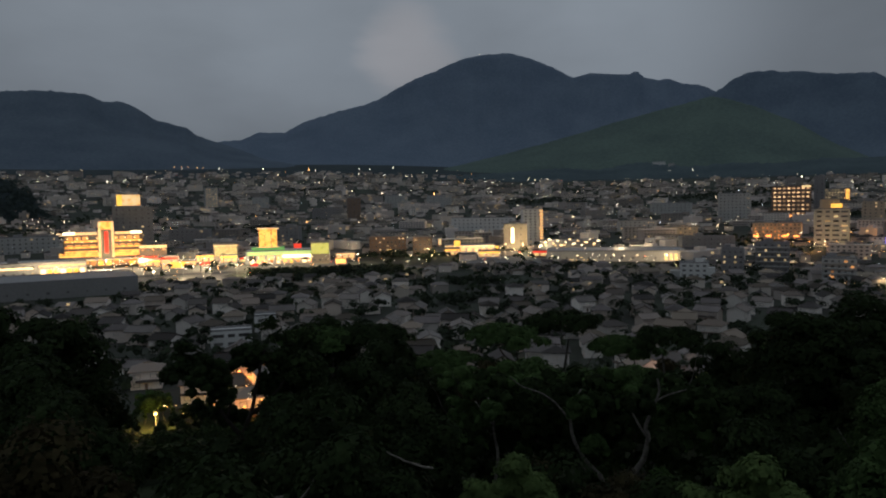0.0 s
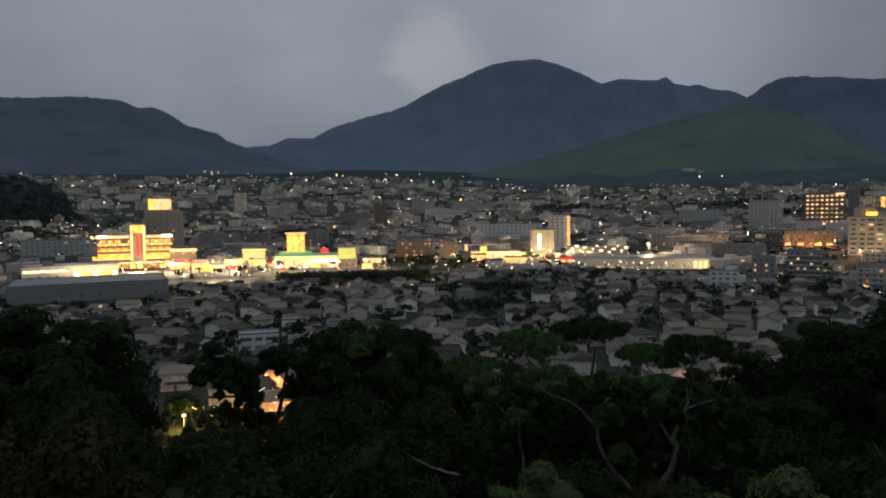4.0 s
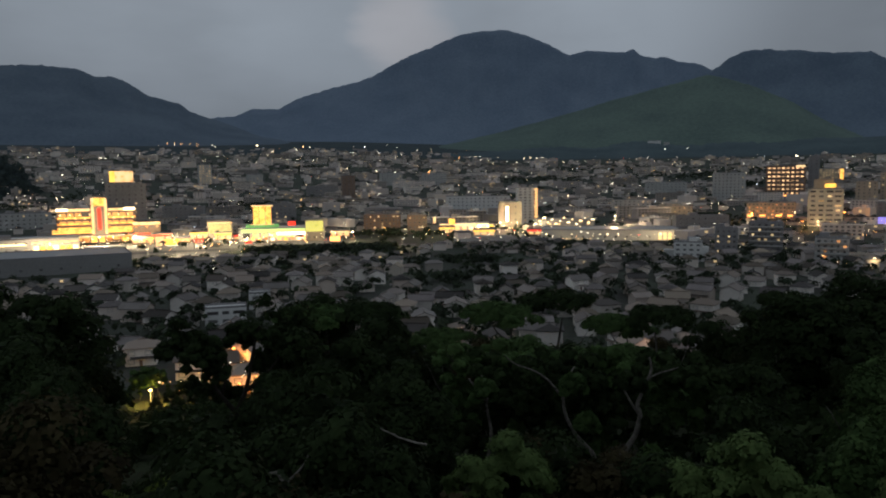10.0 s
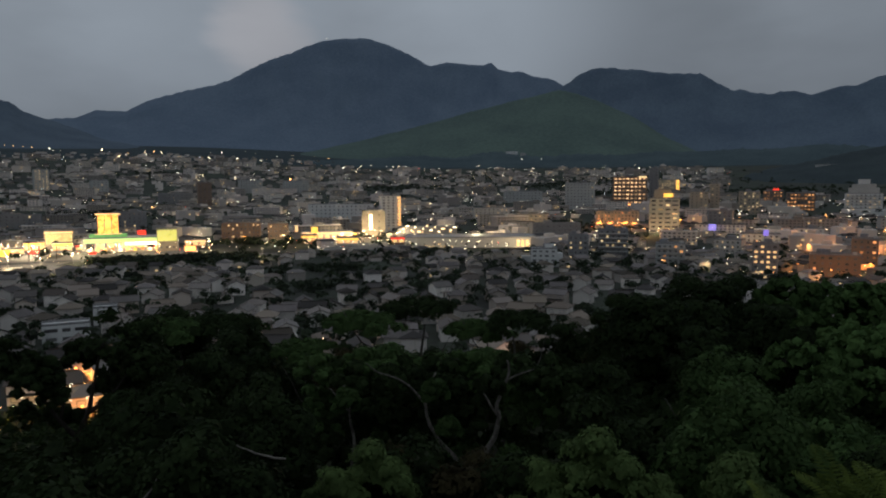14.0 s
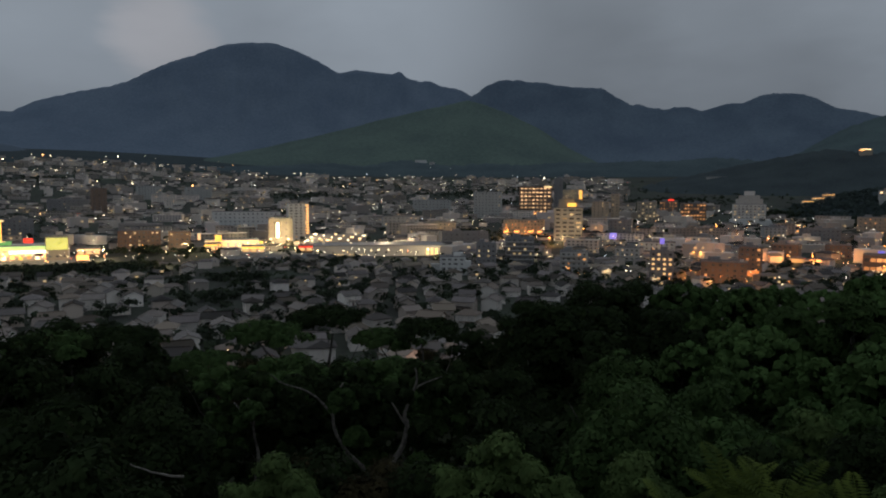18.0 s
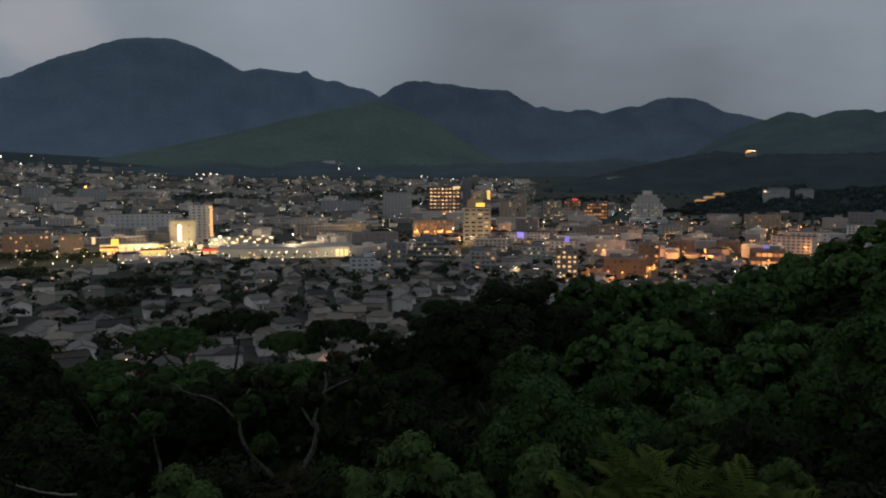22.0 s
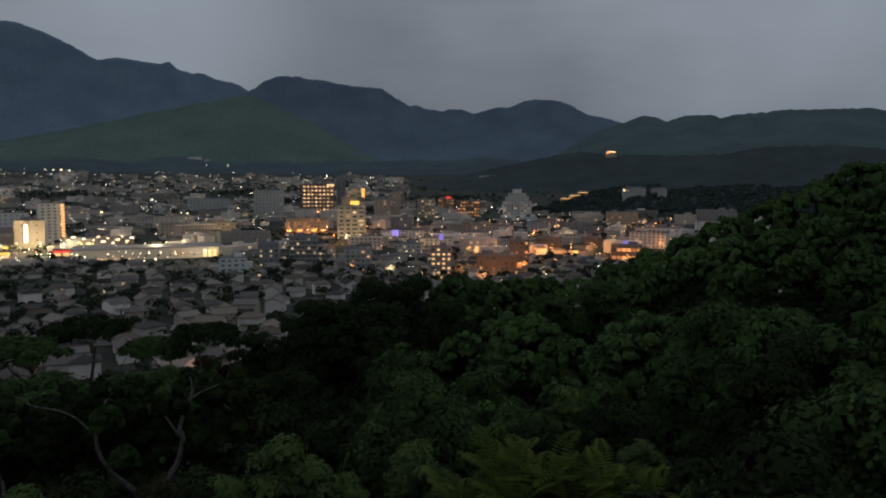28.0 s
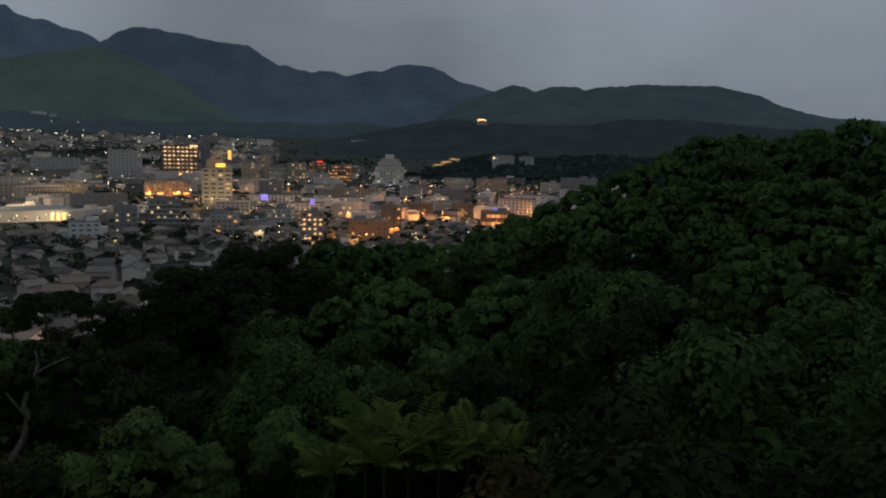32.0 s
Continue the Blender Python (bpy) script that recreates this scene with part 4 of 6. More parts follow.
# buildings high on the slopes
lum = block("hillside_villa", "small hilltop building glowing warm amber", "building", 33.0, 2110, 30, 14, 6, M_BEIGE, 1, 5, 0.4, G_WINDOW, seed=90, base=8, top=False)
slab(lum, "light_band", -2, -0.6, 4.4, 16, 0.5, 1.3, G_WARM)
slab(lum, "light_band", -9, -0.6, 1.4, 12, 0.5, 1.2, G_ORANGE)
slab(lum, "entrance_light", 9, -0.6, 3.2, 3, 0.5, 2.4, G_WARM)
sch = block("school", "white school building on a wooded terrace", "school", 34.8, 1330, 40, 14, 9, M_CONC, 3, 8, 0.1, seed=91, skew=10, base=18)
sch2 = block("school", "long pale school wing among trees", "school", 36.55, 1345, 26, 12, 7.5, M_CONC, 2, 6, 0.0, seed=92, skew=-14, base=18)
slab(sch, "lamp", -18, -0.6, 4.2, 2.4, 0.5, 1.8, G_WARM, "warm glowing corner lamp")
slab(sch, "pitched_roof", 4, 7, 9.9, 26, 10, 2.2, M_CONC_D)
slab(sch2, "pitched_roof", 0, 6, 8.4, 20, 9, 2.0, M_CONC_D)
farm = block("hillside_hall", "long pale hall at the edge of the mountain woods", "building", 0.6, 2665, 44, 16, 8, M_WHITE, 2, 6, 0.0, seed=93, base=6, top=False)
farm2 = block("hillside_hall", "small grey hall beside the mountain woods", "building", 1.5, 2660, 20, 14, 6, M_CONC, 1, 4, 0.0, seed=94, base=6, top=False)
viaduct = block("hillside_hall", "long pale low building under the far ridge", "building", 23.4, 1980, 52, 12, 3.2, M_CONC, 1, 10, 0.0, seed=95, base=3, top=False)
for ob, z in ((lum, 177.5), (sch, 62.5), (sch2, 62.5), (farm, EYE_Z + 2665 * math.tan(radians(2.66))), (farm2, EYE_Z + 2660 * math.tan(radians(2.56))), (viaduct, EYE_Z + 1980 * math.tan(radians(1.4)))):
    ob.location.z = z

# ---- scattered houses: the nearest as things, the rest as one far mass ----
for k in range(41):
    for r in (625, 655, 690):
        p = polar(-47 + k, r)
        keep(p.x, p.y, 9)
    for r in (560, 580, 600):
        if -40 <= -47 + k <= -21:
            p = polar(-47 + k, r)
            keep(p.x, p.y, 9)
FIELDS = ((3.5, 1650, 125), (-8, 1600, 95), (8, 1450, 50), (14.5, 1250, 50), (-12, 1200, 45), (-30, 1100, 45), (5.2, 900, 28), (-25.0, 590, 40), (-16, 420, 30), (-13.5, 505, 38), (9.5, 330, 18))
for b, d, r in FIELDS:
    p = polar(b, d)
    keep(p.x, p.y, r)
lots = []
for gx in range(-900, 900, 16):
    for gy in range(120, 640, 20):
        x, y = gx + rng.uniform(-3.8, 3.8), gy + rng.uniform(-5.5, 5.5) + gx * 0.27 % 20
        if rng.random() < 0.18:
            continue
        d, b = math.hypot(x, y), math.degrees(math.atan2(x, y))
        if 238 < d < 640 and -52 < b < 46 and free(x, y, 7):
            lots.append((d, x, y, b))
lots.sort()
KINDS = ("two-storey rendered house with a grey tiled roof", "pale two-storey house with a dark hipped roof", "small single-storey house with a weathered tile roof", "brownish house with a low gabled roof")
protos = [house(KINDS[k % 4], rng) for k in range(14)]
N_NEAR = 300
for k, (d, x, y, b) in enumerate(lots[:N_NEAR]):
    m = pose(x, y, ground(x, y), 0, 0, rng.choice((0, 90, 180, 270)) + rng.uniform(-16, 16) + 22 * noise.noise(Vector((x * 0.012, y * 0.012, 1))) + (20 if x < 0 else -10))
    if k < len(protos):
        protos[k].matrix_basis = m
    else:
        copy_thing(protos[rng.randrange(len(protos))], m)

far = Build()
for d, x, y, b in lots[N_NEAR:]:
    z, t = ground(x, y), rng.uniform(-0.2, 0.2) + rng.choice((0, math.pi / 2)) + 0.3
    w, dd, h = rng.uniform(8, 13), rng.uniform(7, 10), rng.choice((2.8, 3.0, 5.0, 5.4))
    if rng.random() < 0.6:
        rise = rng.uniform(1.5, 2.3)
        far.house(x, y, z - 1, w, dd, h + 1, rise, t, 0)
        far.roof(x, y, z + h - 0.2, w, dd, rise + 0.22, t, 0, 1)
    else:
        far.box(x, y, z - 1, w, dd, h + 1, t, 0)
        far.roof(x, y, z + h, w, dd, rng.uniform(1.4, 2.2), t, 3.5, 1)
    if rng.random() < 0.45:
        far.box(x - dd * 0.52 * math.sin(radians(b)), y - dd * 0.52 * math.cos(radians(b)), z + rng.choice((1.0, 3.6)), 1.7, 0.3, 1.2, -radians(b), 2 if rng.random() < 0.75 else 3)
for k in range(6200):
    b, d = rng.uniform(-53, 47), math.sqrt(rng.uniform(630 ** 2, 2650 ** 2))
    if rng.random() > 1.25 - d / 2600 or (b > 17 and d > 1350) or (b > 28 and d > 1120) or (b > -12 and d > 2350):
        continue
    p = polar(b, d)
    if not free(p.x, p.y, 5):
        continue
    z, t = ground(p.x, p.y), rng.uniform(0, 3.1)
    big = rng.random() < 0.10
    w, dd, h = (rng.uniform(18, 48), rng.uniform(10, 16), rng.uniform(7, 15)) if big else (rng.uniform(9, 17), rng.uniform(7, 11), rng.choice((2.9, 3.2, 5.0, 5.4)))
    far.box(p.x, p.y, z - 2, w, dd, h + 2, t, 0)
    if big:
        far.box(p.x, p.y, z + h, w * 0.25, dd * 0.4, 3, t, 0)
        for q in range(rng.randrange(0, 5)):
            far.box(p.x - (dd * 0.7) * math.sin(radians(b)) + rng.uniform(-w, w) * 0.3, p.y - dd * 0.7 * math.cos(radians(b)), z + rng.uniform(2, h - 2), 2.4, 0.3, 1.6, -radians(b), 2)
    else:
        far.roof(p.x, p.y, z + h, w, dd, rng.uniform(1.4, 2.4), t, rng.choice((0, 3.5)), 1)
for k in range(620):
    b, d = rng.uniform(-53, 46), math.sqrt(rng.uniform(700 ** 2, 2500 ** 2))
    p = polar(b, d)
    if (b > 17 and d > 1350) or (b > 28 and d > 1120) or (b > -12 and d > 2200) or not free(p.x, p.y, 12):
        continue
    w, deep, floors = rng.uniform(16, 52), rng.uniform(9, 14), rng.choice((2, 2, 3, 3, 4, 5))
    z, h, t = ground(p.x, p.y), floors * 3.1, -radians(b) + rng.uniform(-0.5, 0.5)
    far.box(p.x, p.y, z - 3, w, deep, h + 3, t, 0)
    far.box(p.x, p.y, z + h, w + 0.8, deep + 0.8, 0.5, t, 1 if k % 3 else 0)
    if k % 3 == 0:
        far.box(p.x, p.y, z + h + 0.5, w * 0.2, deep * 0.5, 2.6, t, 0)
    fx, fy = math.sin(t) * (deep / 2 + 0.05), -math.cos(t) * (deep / 2 + 0.05)
    for f in range(floors):
        bays = int(w / 4.2)
        for q in range(bays):
            x = w * ((q + 0.5) / bays - 0.5) * 0.94
            far.box(p.x + fx + x * math.cos(t), p.y + fy + x * math.sin(t), z + 3.1 * f + 0.9, 2.1, 0.3, 1.3, t, 4)
        if rng.random() < 0.3:
            q = rng.uniform(-0.4, 0.4) * w
            far.box(p.x + fx * 1.06 + q * math.cos(t), p.y + fy * 1.06 + q * math.sin(t), z + 3.1 * f + 0.9, 2.2, 0.3, 1.3, t, 2)
tagged(new("distant_houses", far.mesh("distant_houses", [M_WALL_S, M_ROOF_S, G_WINDOW, M_GLASS, M_PANE])), "mass of tiled houses and low blocks filling the town", "houses", kind="stuff")

# ---- lights of the town ----
lights = Build()


def spark(x, y, z, r, mat):
    lights.solid([(x + r, y, z), (x - r, y, z), (x, y + r, z), (x, y - r, z), (x, y, z + r), (x, y, z - r)], ((0, 2, 4), (2, 1, 4), (1, 3, 4), (3, 0, 4), (2, 0, 5), (1, 2, 5), (3, 1, 5), (0, 3, 5)), mat)


for k in range(5000):
    b, d = rng.uniform(-52, 46), (rng.uniform(420, 2750), rng.uniform(900, 2400), rng.uniform(420, 1300))[k % 3]
    if (b > 17 and d > 1350) or (b > 28 and d > 1120) or (b > -15 and d > 2400):
        continue
    p = polar(b, d)
    if d < 600 and rng.random() < 0.8:
        continue
    if noise.noise(Vector((p.x * 0.009, p.y * 0.009, 7))) + 0.5 * noise.noise(Vector((p.x * 0.03, p.y * 0.03, 2))) < rng.uniform(-0.5, 0.5):
        continue
    m = rng.choices((0, 1, 2, 3, 4), (5, 8, 1.2 if b < 14 else 4, 0.3, 1.2))[0]
    spark(p.x, p.y, ground(p.x, p.y) + rng.uniform(4, 8) + d * 0.0015, d * rng.choices((0.0002, 0.00027, 0.00036, 0.0005, 0.0008), (10, 9, 5, 1.8, 0.4))[0], m)
for k in range(330):
    b, d = rng.uniform(12, 38), rng.uniform(470, 1100)
    p = polar(b, d)
    spark(p.x, p.y, ground(p.x, p.y) + rng.uniform(3, 8), d * rng.choice((0.00022, 0.0003, 0.0004, 0.0006)), 2 if rng.random() < 0.6 else rng.choice((0, 1)))
for k in range(560):
    b, d = rng.uniform(-46, 0), rng.uniform(560 if k % 2 else 622, 730)
    if (d < 622 and not -39.5 < b < -31.5) or -23 < b < -16 and k % 4:
        continue
    p = polar(b, d)
    spark(p.x, p.y, ground(p.x, p.y) + rng.uniform(1.5, 8), d * rng.choice((0.00022, 0.0003, 0.00042, 0.00065)), rng.choice((0, 0, 1, 1, 2, 0, 1, 3)))
for b, e, d, s, m in ((-36.9, 3.0, 2650, 2.4, 2), (-36.4, 3.0, 2650, 2.4, 2), (-35.9, 2.95, 2650, 2.0, 2), (-35.3, 2.95, 2650, 1.8, 2), (-34.8, 2.9, 2650, 1.8, 2), (-30.4, 2.85, 2650, 4.0, 0), (-33.7, 2.85, 2600, 2.6, 1), (-26.9, 2.75, 2600, 3.6, 2), (-26.4, 2.7, 2600, 2.4, 0), (-22.1, 2.75, 2500, 3.2, 1), (-20.3, 2.85, 2600, 2.2, 1), (-13.9, 11.45, 4280, 1.5, 1), (-13.2, 11.5, 4280, 1.3, 1), (-14.6, 11.3, 4280, 1.2, 1), (-11.0, 11.6, 4280, 1.2, 1), (-38.0, 2.1, 2300, 2.0, 1), (-41.5, 1.9, 2100, 2.4, 1), (-14.0, 2.3, 2450, 2.0, 2), (-9.4, 1.7, 2200, 2.2, 0), (-8.9, 1.7, 2200, 2.2, 0), (-8.4, 1.72, 2200, 2.2, 0), (-7.9, 1.7, 2200, 2.0, 1), (1.4, 2.2, 2400, 2.0, 1), (3.0, 2.2, 2400, 1.8, 1), (-17.0, 0.7, 1700, 3.4, 2),
                      (23.2, 1.2, 2300, 1.6, 1), (23.9, 1.2, 2300, 1.6, 1)):
    p = polar(b, d, EYE_Z + d * math.tan(radians(e)))
    spark(p.x, p.y, p.z, s * (0.62 if e < 10 else 0.3), m)
for k in range(90):
    b, d = rng.gauss(-31.4, 0.9) if k % 2 else rng.uniform(-38.5, -30), rng.uniform(188, 214)
    p = polar(b, d)
    spark(p.x, p.y, ground(p.x, p.y) + rng.uniform(2.5, 8.0), d * rng.choice((0.0004, 0.0006, 0.0009)), rng.choice((0, 0, 1, 2, 2)))
tagged(new("town_lights", lights.mesh("town_lights", [S_WARM, S_WHITE, S_ORANGE, S_RED, S_COOL])), "countless small street and window lights scattered over the town", "lights", kind="stuff")


# ---- trees ----
def leaf_cloud(name, seed, blobs, leaves, size, mat, squash=0.8, droop=0.3, hearts=None, deep=0.16):
    """Many small folded leaves set on lumps. blobs: (x, y, z, radius); hearts: the middle of the mass that each lump belongs to."""
    g = np.random.default_rng(seed)
    blobs = np.array(blobs)
    area = blobs[:, 3] ** 2
    pick = g.choice(len(blobs), leaves, p=area / area.sum())
    u = g.normal(size=(leaves, 3))
    u /= np.linalg.norm(u, axis=1)[:, None]
    u[:, 2] = np.where(u[:, 2] < -0.15, -u[:, 2], u[:, 2])
    r = blobs[pick, 3] * (1 - deep * g.random(leaves) ** 2)
    inner = np.arange(leaves) < leaves * 0.22
    r = np.where(inner, r * 0.84, r)
    lump = 1 + 0.16 * np.sin(u[:, 0] * 7 + pick) * np.sin(u[:, 1] * 6 + pick * 2.1)
    c = blobs[pick, :3] + u * (r * lump)[:, None] * np.array([1, 1, squash])
    n = u + g.normal(size=(leaves, 3)) * 0.26 + np.array([0, 0, 0.3])
    n /= np.linalg.norm(n, axis=1)[:, None]
    a = np.cross(n, g.normal(size=(leaves, 3)))
    a /= np.linalg.norm(a, axis=1)[:, None]
    a[:, 2] -= droop * 0.5
    b = np.cross(n, a)
    s = ((np.asarray(size)[pick] if np.ndim(size) else size) * (0.6 + 0.8 * g.random(leaves)) * np.where(inner, 2.1, 1.0))[:, None]
    p0, p2 = c - a * s * 0.5, c + a * s * 0.5
    p1, p3 = c + b * s * 0.42 + n * s * 0.1, c - b * s * 0.42 + n * s * 0.1
    v = np.stack([p0, p3, p2, p1], 1).reshape(-1, 3)
    me = quads_mesh(name, v, np.arange(leaves * 4).reshape(-1, 4), [mat], smooth=True)
    # leaves are lit as the lump they sit on
    soft = u + 0.10 * g.normal(size=(leaves, 3)) + np.array([0, 0, 0.1])
    if hearts is not None:
        out = c - np.asarray(hearts)[pick]
        soft = 0.40 * soft + 1.0 * out / (np.linalg.norm(out, axis=1)[:, None] + 1e-6)
    soft /= np.linalg.norm(soft, axis=1)[:, None]
    me.normals_split_custom_set_from_vertices(np.repeat(soft, 4, axis=0))
    return me


def crown_blobs(rng, radius, height, count, flat=False):
    out = []
    for k in range(count):
        a, q = rng.uniform(0, 6.283), math.sqrt(rng.random())
        rr = radius * 0.72 * q
        top = height * (1 - (0.25 if flat else 0.75) * q * q)
        z = top - rng.random() ** (2.5 if flat else 1.3) * height * (0.25 if flat else 0.7)
        out.append((rr * math.cos(a), rr * math.sin(a), z, radius * (rng.uniform(0.11, 0.21) if flat else rng.uniform(0.16, 0.34))))
    return out


def limbs(rng, height, reach, radius, count=6, lean=0.0):
    """The trunk, and a list of limbs."""
    tr, out = Build(), []
    pts, x, y = [], 0.0, 0.0
    for k in range(7):
        pts.append((x, y, -1.0 + (height + 1.0) * k / 6))
        x += rng.uniform(-0.35, 0.35) + lean
        y += rng.uniform(-0.35, 0.35)
    tr.tube(pts, [radius * (1.25 - 0.15 * k) for k in range(7)], 8)
    for k in range(count):
        i = rng.randrange(2, 6)
        p = Vector(pts[i])
        a = rng.uniform(0, 6.283)
        path = [p]
        for s in range(1, 5):
            path.append(p + Vector((math.cos(a) * reach * s / 4 + rng.uniform(-0.2, 0.2), math.sin(a) * reach * s / 4 + rng.uniform(-0.2, 0.2), s * s / 16 * (height * 0.35) + 0.25 * s)))
        li = Build()
        li.tube(path, [radius * q for q in (0.5, 0.4, 0.3, 0.2, 0.08)], 6)
        out.append(li)
    return tr, out


M_BARK_PALE = material("pale_bark", (0.135, 0.121, 0.103), 0.9, 0.45, 3.0, 0.6, (0.25, 0.228, 0.195), sheen=0.2)
# dark bark; the silhouette of branches before the lit houses is in this colour
M_BARK_DARK = material("dark_bark", (0.05, 0.043, 0.035), 0.95, 0.5, 3.0, 0.6, sheen=0.1)
TREE_WORDS = ("dark-leaved evergreen tree on the slope", "green broadleaf tree with a dense lumpy crown", "dull olive-brown leaved tree on the slope", "light green young broadleaf tree")


def tree(kind, seed, radius, height, trunk, leaves, size, flat=False, boughs=3, lumps=24):
    r = random.Random(seed)
    ob = thing("tree", TREE_WORDS[kind], "tree", group="hillside trees")
    tr, li = limbs(r, trunk + height * 0.2, radius * 0.7, 0.06 + 0.03 * radius, boughs)
    part("trunk", tr, M_BARK, ob, smooth=True)
    for q in li:
        part("limb", q, M_BARK, ob, smooth=True)
    blobs = ([] if flat else [(0, 0, trunk + height * 0.5, radius * 0.4), (0, 0, trunk + height * 0.75, radius * 0.25)]) + [(x, y, z + trunk, q) for x, y, z, q in crown_blobs(r, radius, height, lumps, flat)]
    part("crown", leaf_cloud("crown", seed, blobs, leaves, size, M_LEAF[kind], hearts=[(0, 0, trunk + height * (0.3 if not flat else -0.4))] * len(blobs), deep=0.26), None, ob)
    return ob


# crown height above the trunk's foot is trunk + height; copies are scaled a little
NEAR_TREES = [tree((0, 1, 2, 1, 0)[k], 100 + k, 3.0, 4.4, 4.0, 11000, 0.115, lumps=44) for k in range(5)]
MID_TREES = [tree((0, 1, 2, 1)[k], 110 + k, 3.2, 4.4, 4.0, 8000, 0.165, lumps=40) for k in range(4)]
FLAT_TREES = [tree((1, 0, 1)[k], 120 + k, 3.5, 1.7, 6.7, 7000, 0.15, flat=True, boughs=3, lumps=40) for k in range(3)]
FAR_TREES = [tree(k % 2, 140 + k, 4.0, 5.5, 4.5, 1500, 0.7, boughs=0) for k in range(3)]
BUSHES = [tree((0, 2, 0)[k], 160 + k, 1.7, 2.2, 1.6, 10000, 0.075, boughs=2, lumps=38) for k in range(3)]
LIGHT_BUSHES = [tree(3, 170 + k, 1.35, 1.6, 4.6, 8500, 0.075, boughs=0, lumps=34) for k in range(2)]
used = set()

CANOPY = ((-60, -5), (-50, -5.0), (-46, -5.9), (-43.8, -7.6), (-41, -8.8), (-37, -9.3), (-34, -10.4), (-31, -10.6), (-27.4, -8.9), (-24.3, -8.0), (-20, -9.6), (-15.7, -10.6), (-13, -9.9), (-10.7, -8.5), (-6, -8.7), (-2.2, -9.1), (1.5, -8.8), (4, -8.8), (6.4, -10.2), (8.6, -8.2), (11, -7.2), (14, -6.7), (25, -6.8), (31.5, -6.4), (34.3, -4.9), (37.7, -3.4), (40, -2.2), (42.9, -0.8), (46, 0.6), (49.5, 2.0), (53, 2.5), (55.6, 2.4), (58.3, 3.5), (62, 3.7), (75, 5))


def plant(proto, x, y, top, tall):
    """A copy of a tree whose top stands at that height."""
    z = ground(x, y)
    s = max(0.55, min(1.6, (top - z) / tall))
    m = pose(x, y, top - s * tall, 0, 0, trees_rng.uniform(0, 360)) @ Matrix.Diagonal((s, s, s, 1))
    if proto not in used:
        used.add(proto)
        proto.matrix_basis = m
        return proto
    c = copy_thing(proto, Matrix())
    c.matrix_basis = m
    return c


trees_rng = random.Random(11)


for d, drop, gap, pool, tall in ((60, 0.7, 4.4, MID_TREES, 8.4), (48, 0.7, 3.6, MID_TREES, 8.4), (52, 0.0, 4.2, FLAT_TREES, 8.6), (44, 1.6, 5.2, MID_TREES, 8.4), (36, 3.4, 4.8, MID_TREES, 8.4), (29, 4.8, 4.4, NEAR_TREES, 8.4), (22, 6.6, 3.4, NEAR_TREES, 8.4), (16.5, 9.6, 2.8, NEAR_TREES, 8.4), (11.5, 12.6, 1.9, BUSHES, 3.9), (8.0, 16.5, 1.6, BUSHES, 3.9)):
    b = -54.0
    while b < 72:
        bb = b + trees_rng.uniform(-0.25, 0.25) * math.degrees(gap / d)
        b += math.degrees(gap / d)
        dd = d * trees_rng.uniform(0.93, 1.07)
        if (-43.2 < bb < -30 and 20 < d < 40) or (-42.2 < bb < -30 and d > 40) or (d == 16.5 and -22 < bb < 34):
            continue
        el = along(CANOPY, bb) - drop - trees_rng.random() ** 2 * 2.0 * min(1, d / 25)
        if -15 < bb < 4.5 and d < 34:
            if d > 25:
                dd = 33.0 * trees_rng.uniform(0.97, 1.05)
                el = min(el, -13.5)
            else:
                el = min(el, -20.8)
        if d == 52:
            el -= trees_rng.uniform(0.0, 1.5)
        if d == 60 and bb > 8:
            el += 0.9
        if -17 < bb < 6 and 33 < d < 62 and d != 52:  # rows round the flat-topped crowns stay below them
            el = min(el, -12.3 - 1.6 * trees_rng.random() ** 2)
        if bb > 21 and d > 27 and trees_rng.random() < 0.86:
            continue
        if d == 48 and not 7 < bb < 37:
            continue
        if bb > 24 and 12 < d < 27:
            el -= 4.5
            if trees_rng.random() < 0.3:
                continue
        if -40 < bb < -29.5 and d < 25:
            el = min(el, -18.5)
        if d < 12 and any(abs(bb - q) < w for q, w in ((7.1, 7.5), (18.5, 4), (26, 4), (-11.9, 5))):
            continue
        if d < 12:
            el = min(el, -17.5 if d > 9 else -21.5)
        p = polar(bb, dd)
        use = pool
        if 5.5 < bb < 21 and d > 34:
            use = MID_TREES[:1]
        elif 4.5 < bb < 14 and d > 12:
            use = [NEAR_TREES[0], NEAR_TREES[4]] if d < 33 else MID_TREES[:1]
        elif bb > 16 and d > 25:
            use = (NEAR_TREES if d < 33 else MID_TREES)[1:4:2]
        elif bb > 26 and d > 12:
            use = [NEAR_TREES[0], NEAR_TREES[4]] if bb < 46 else NEAR_TREES[1:4:2]
        elif bb < -36 and d > 12:
            use = [NEAR_TREES[0], NEAR_TREES[2]] if d < 33 else MID_TREES[:1]
        elif bb < -16.5 and d > 12 and d != 52:
            use = [NEAR_TREES[0], NEAR_TREES[4]] if d < 33 else MID_TREES[:1]
        plant(trees_rng.choice(use), p.x, p.y, EYE_Z + dd * math.tan(radians(el)), tall if use is pool else 8.4)
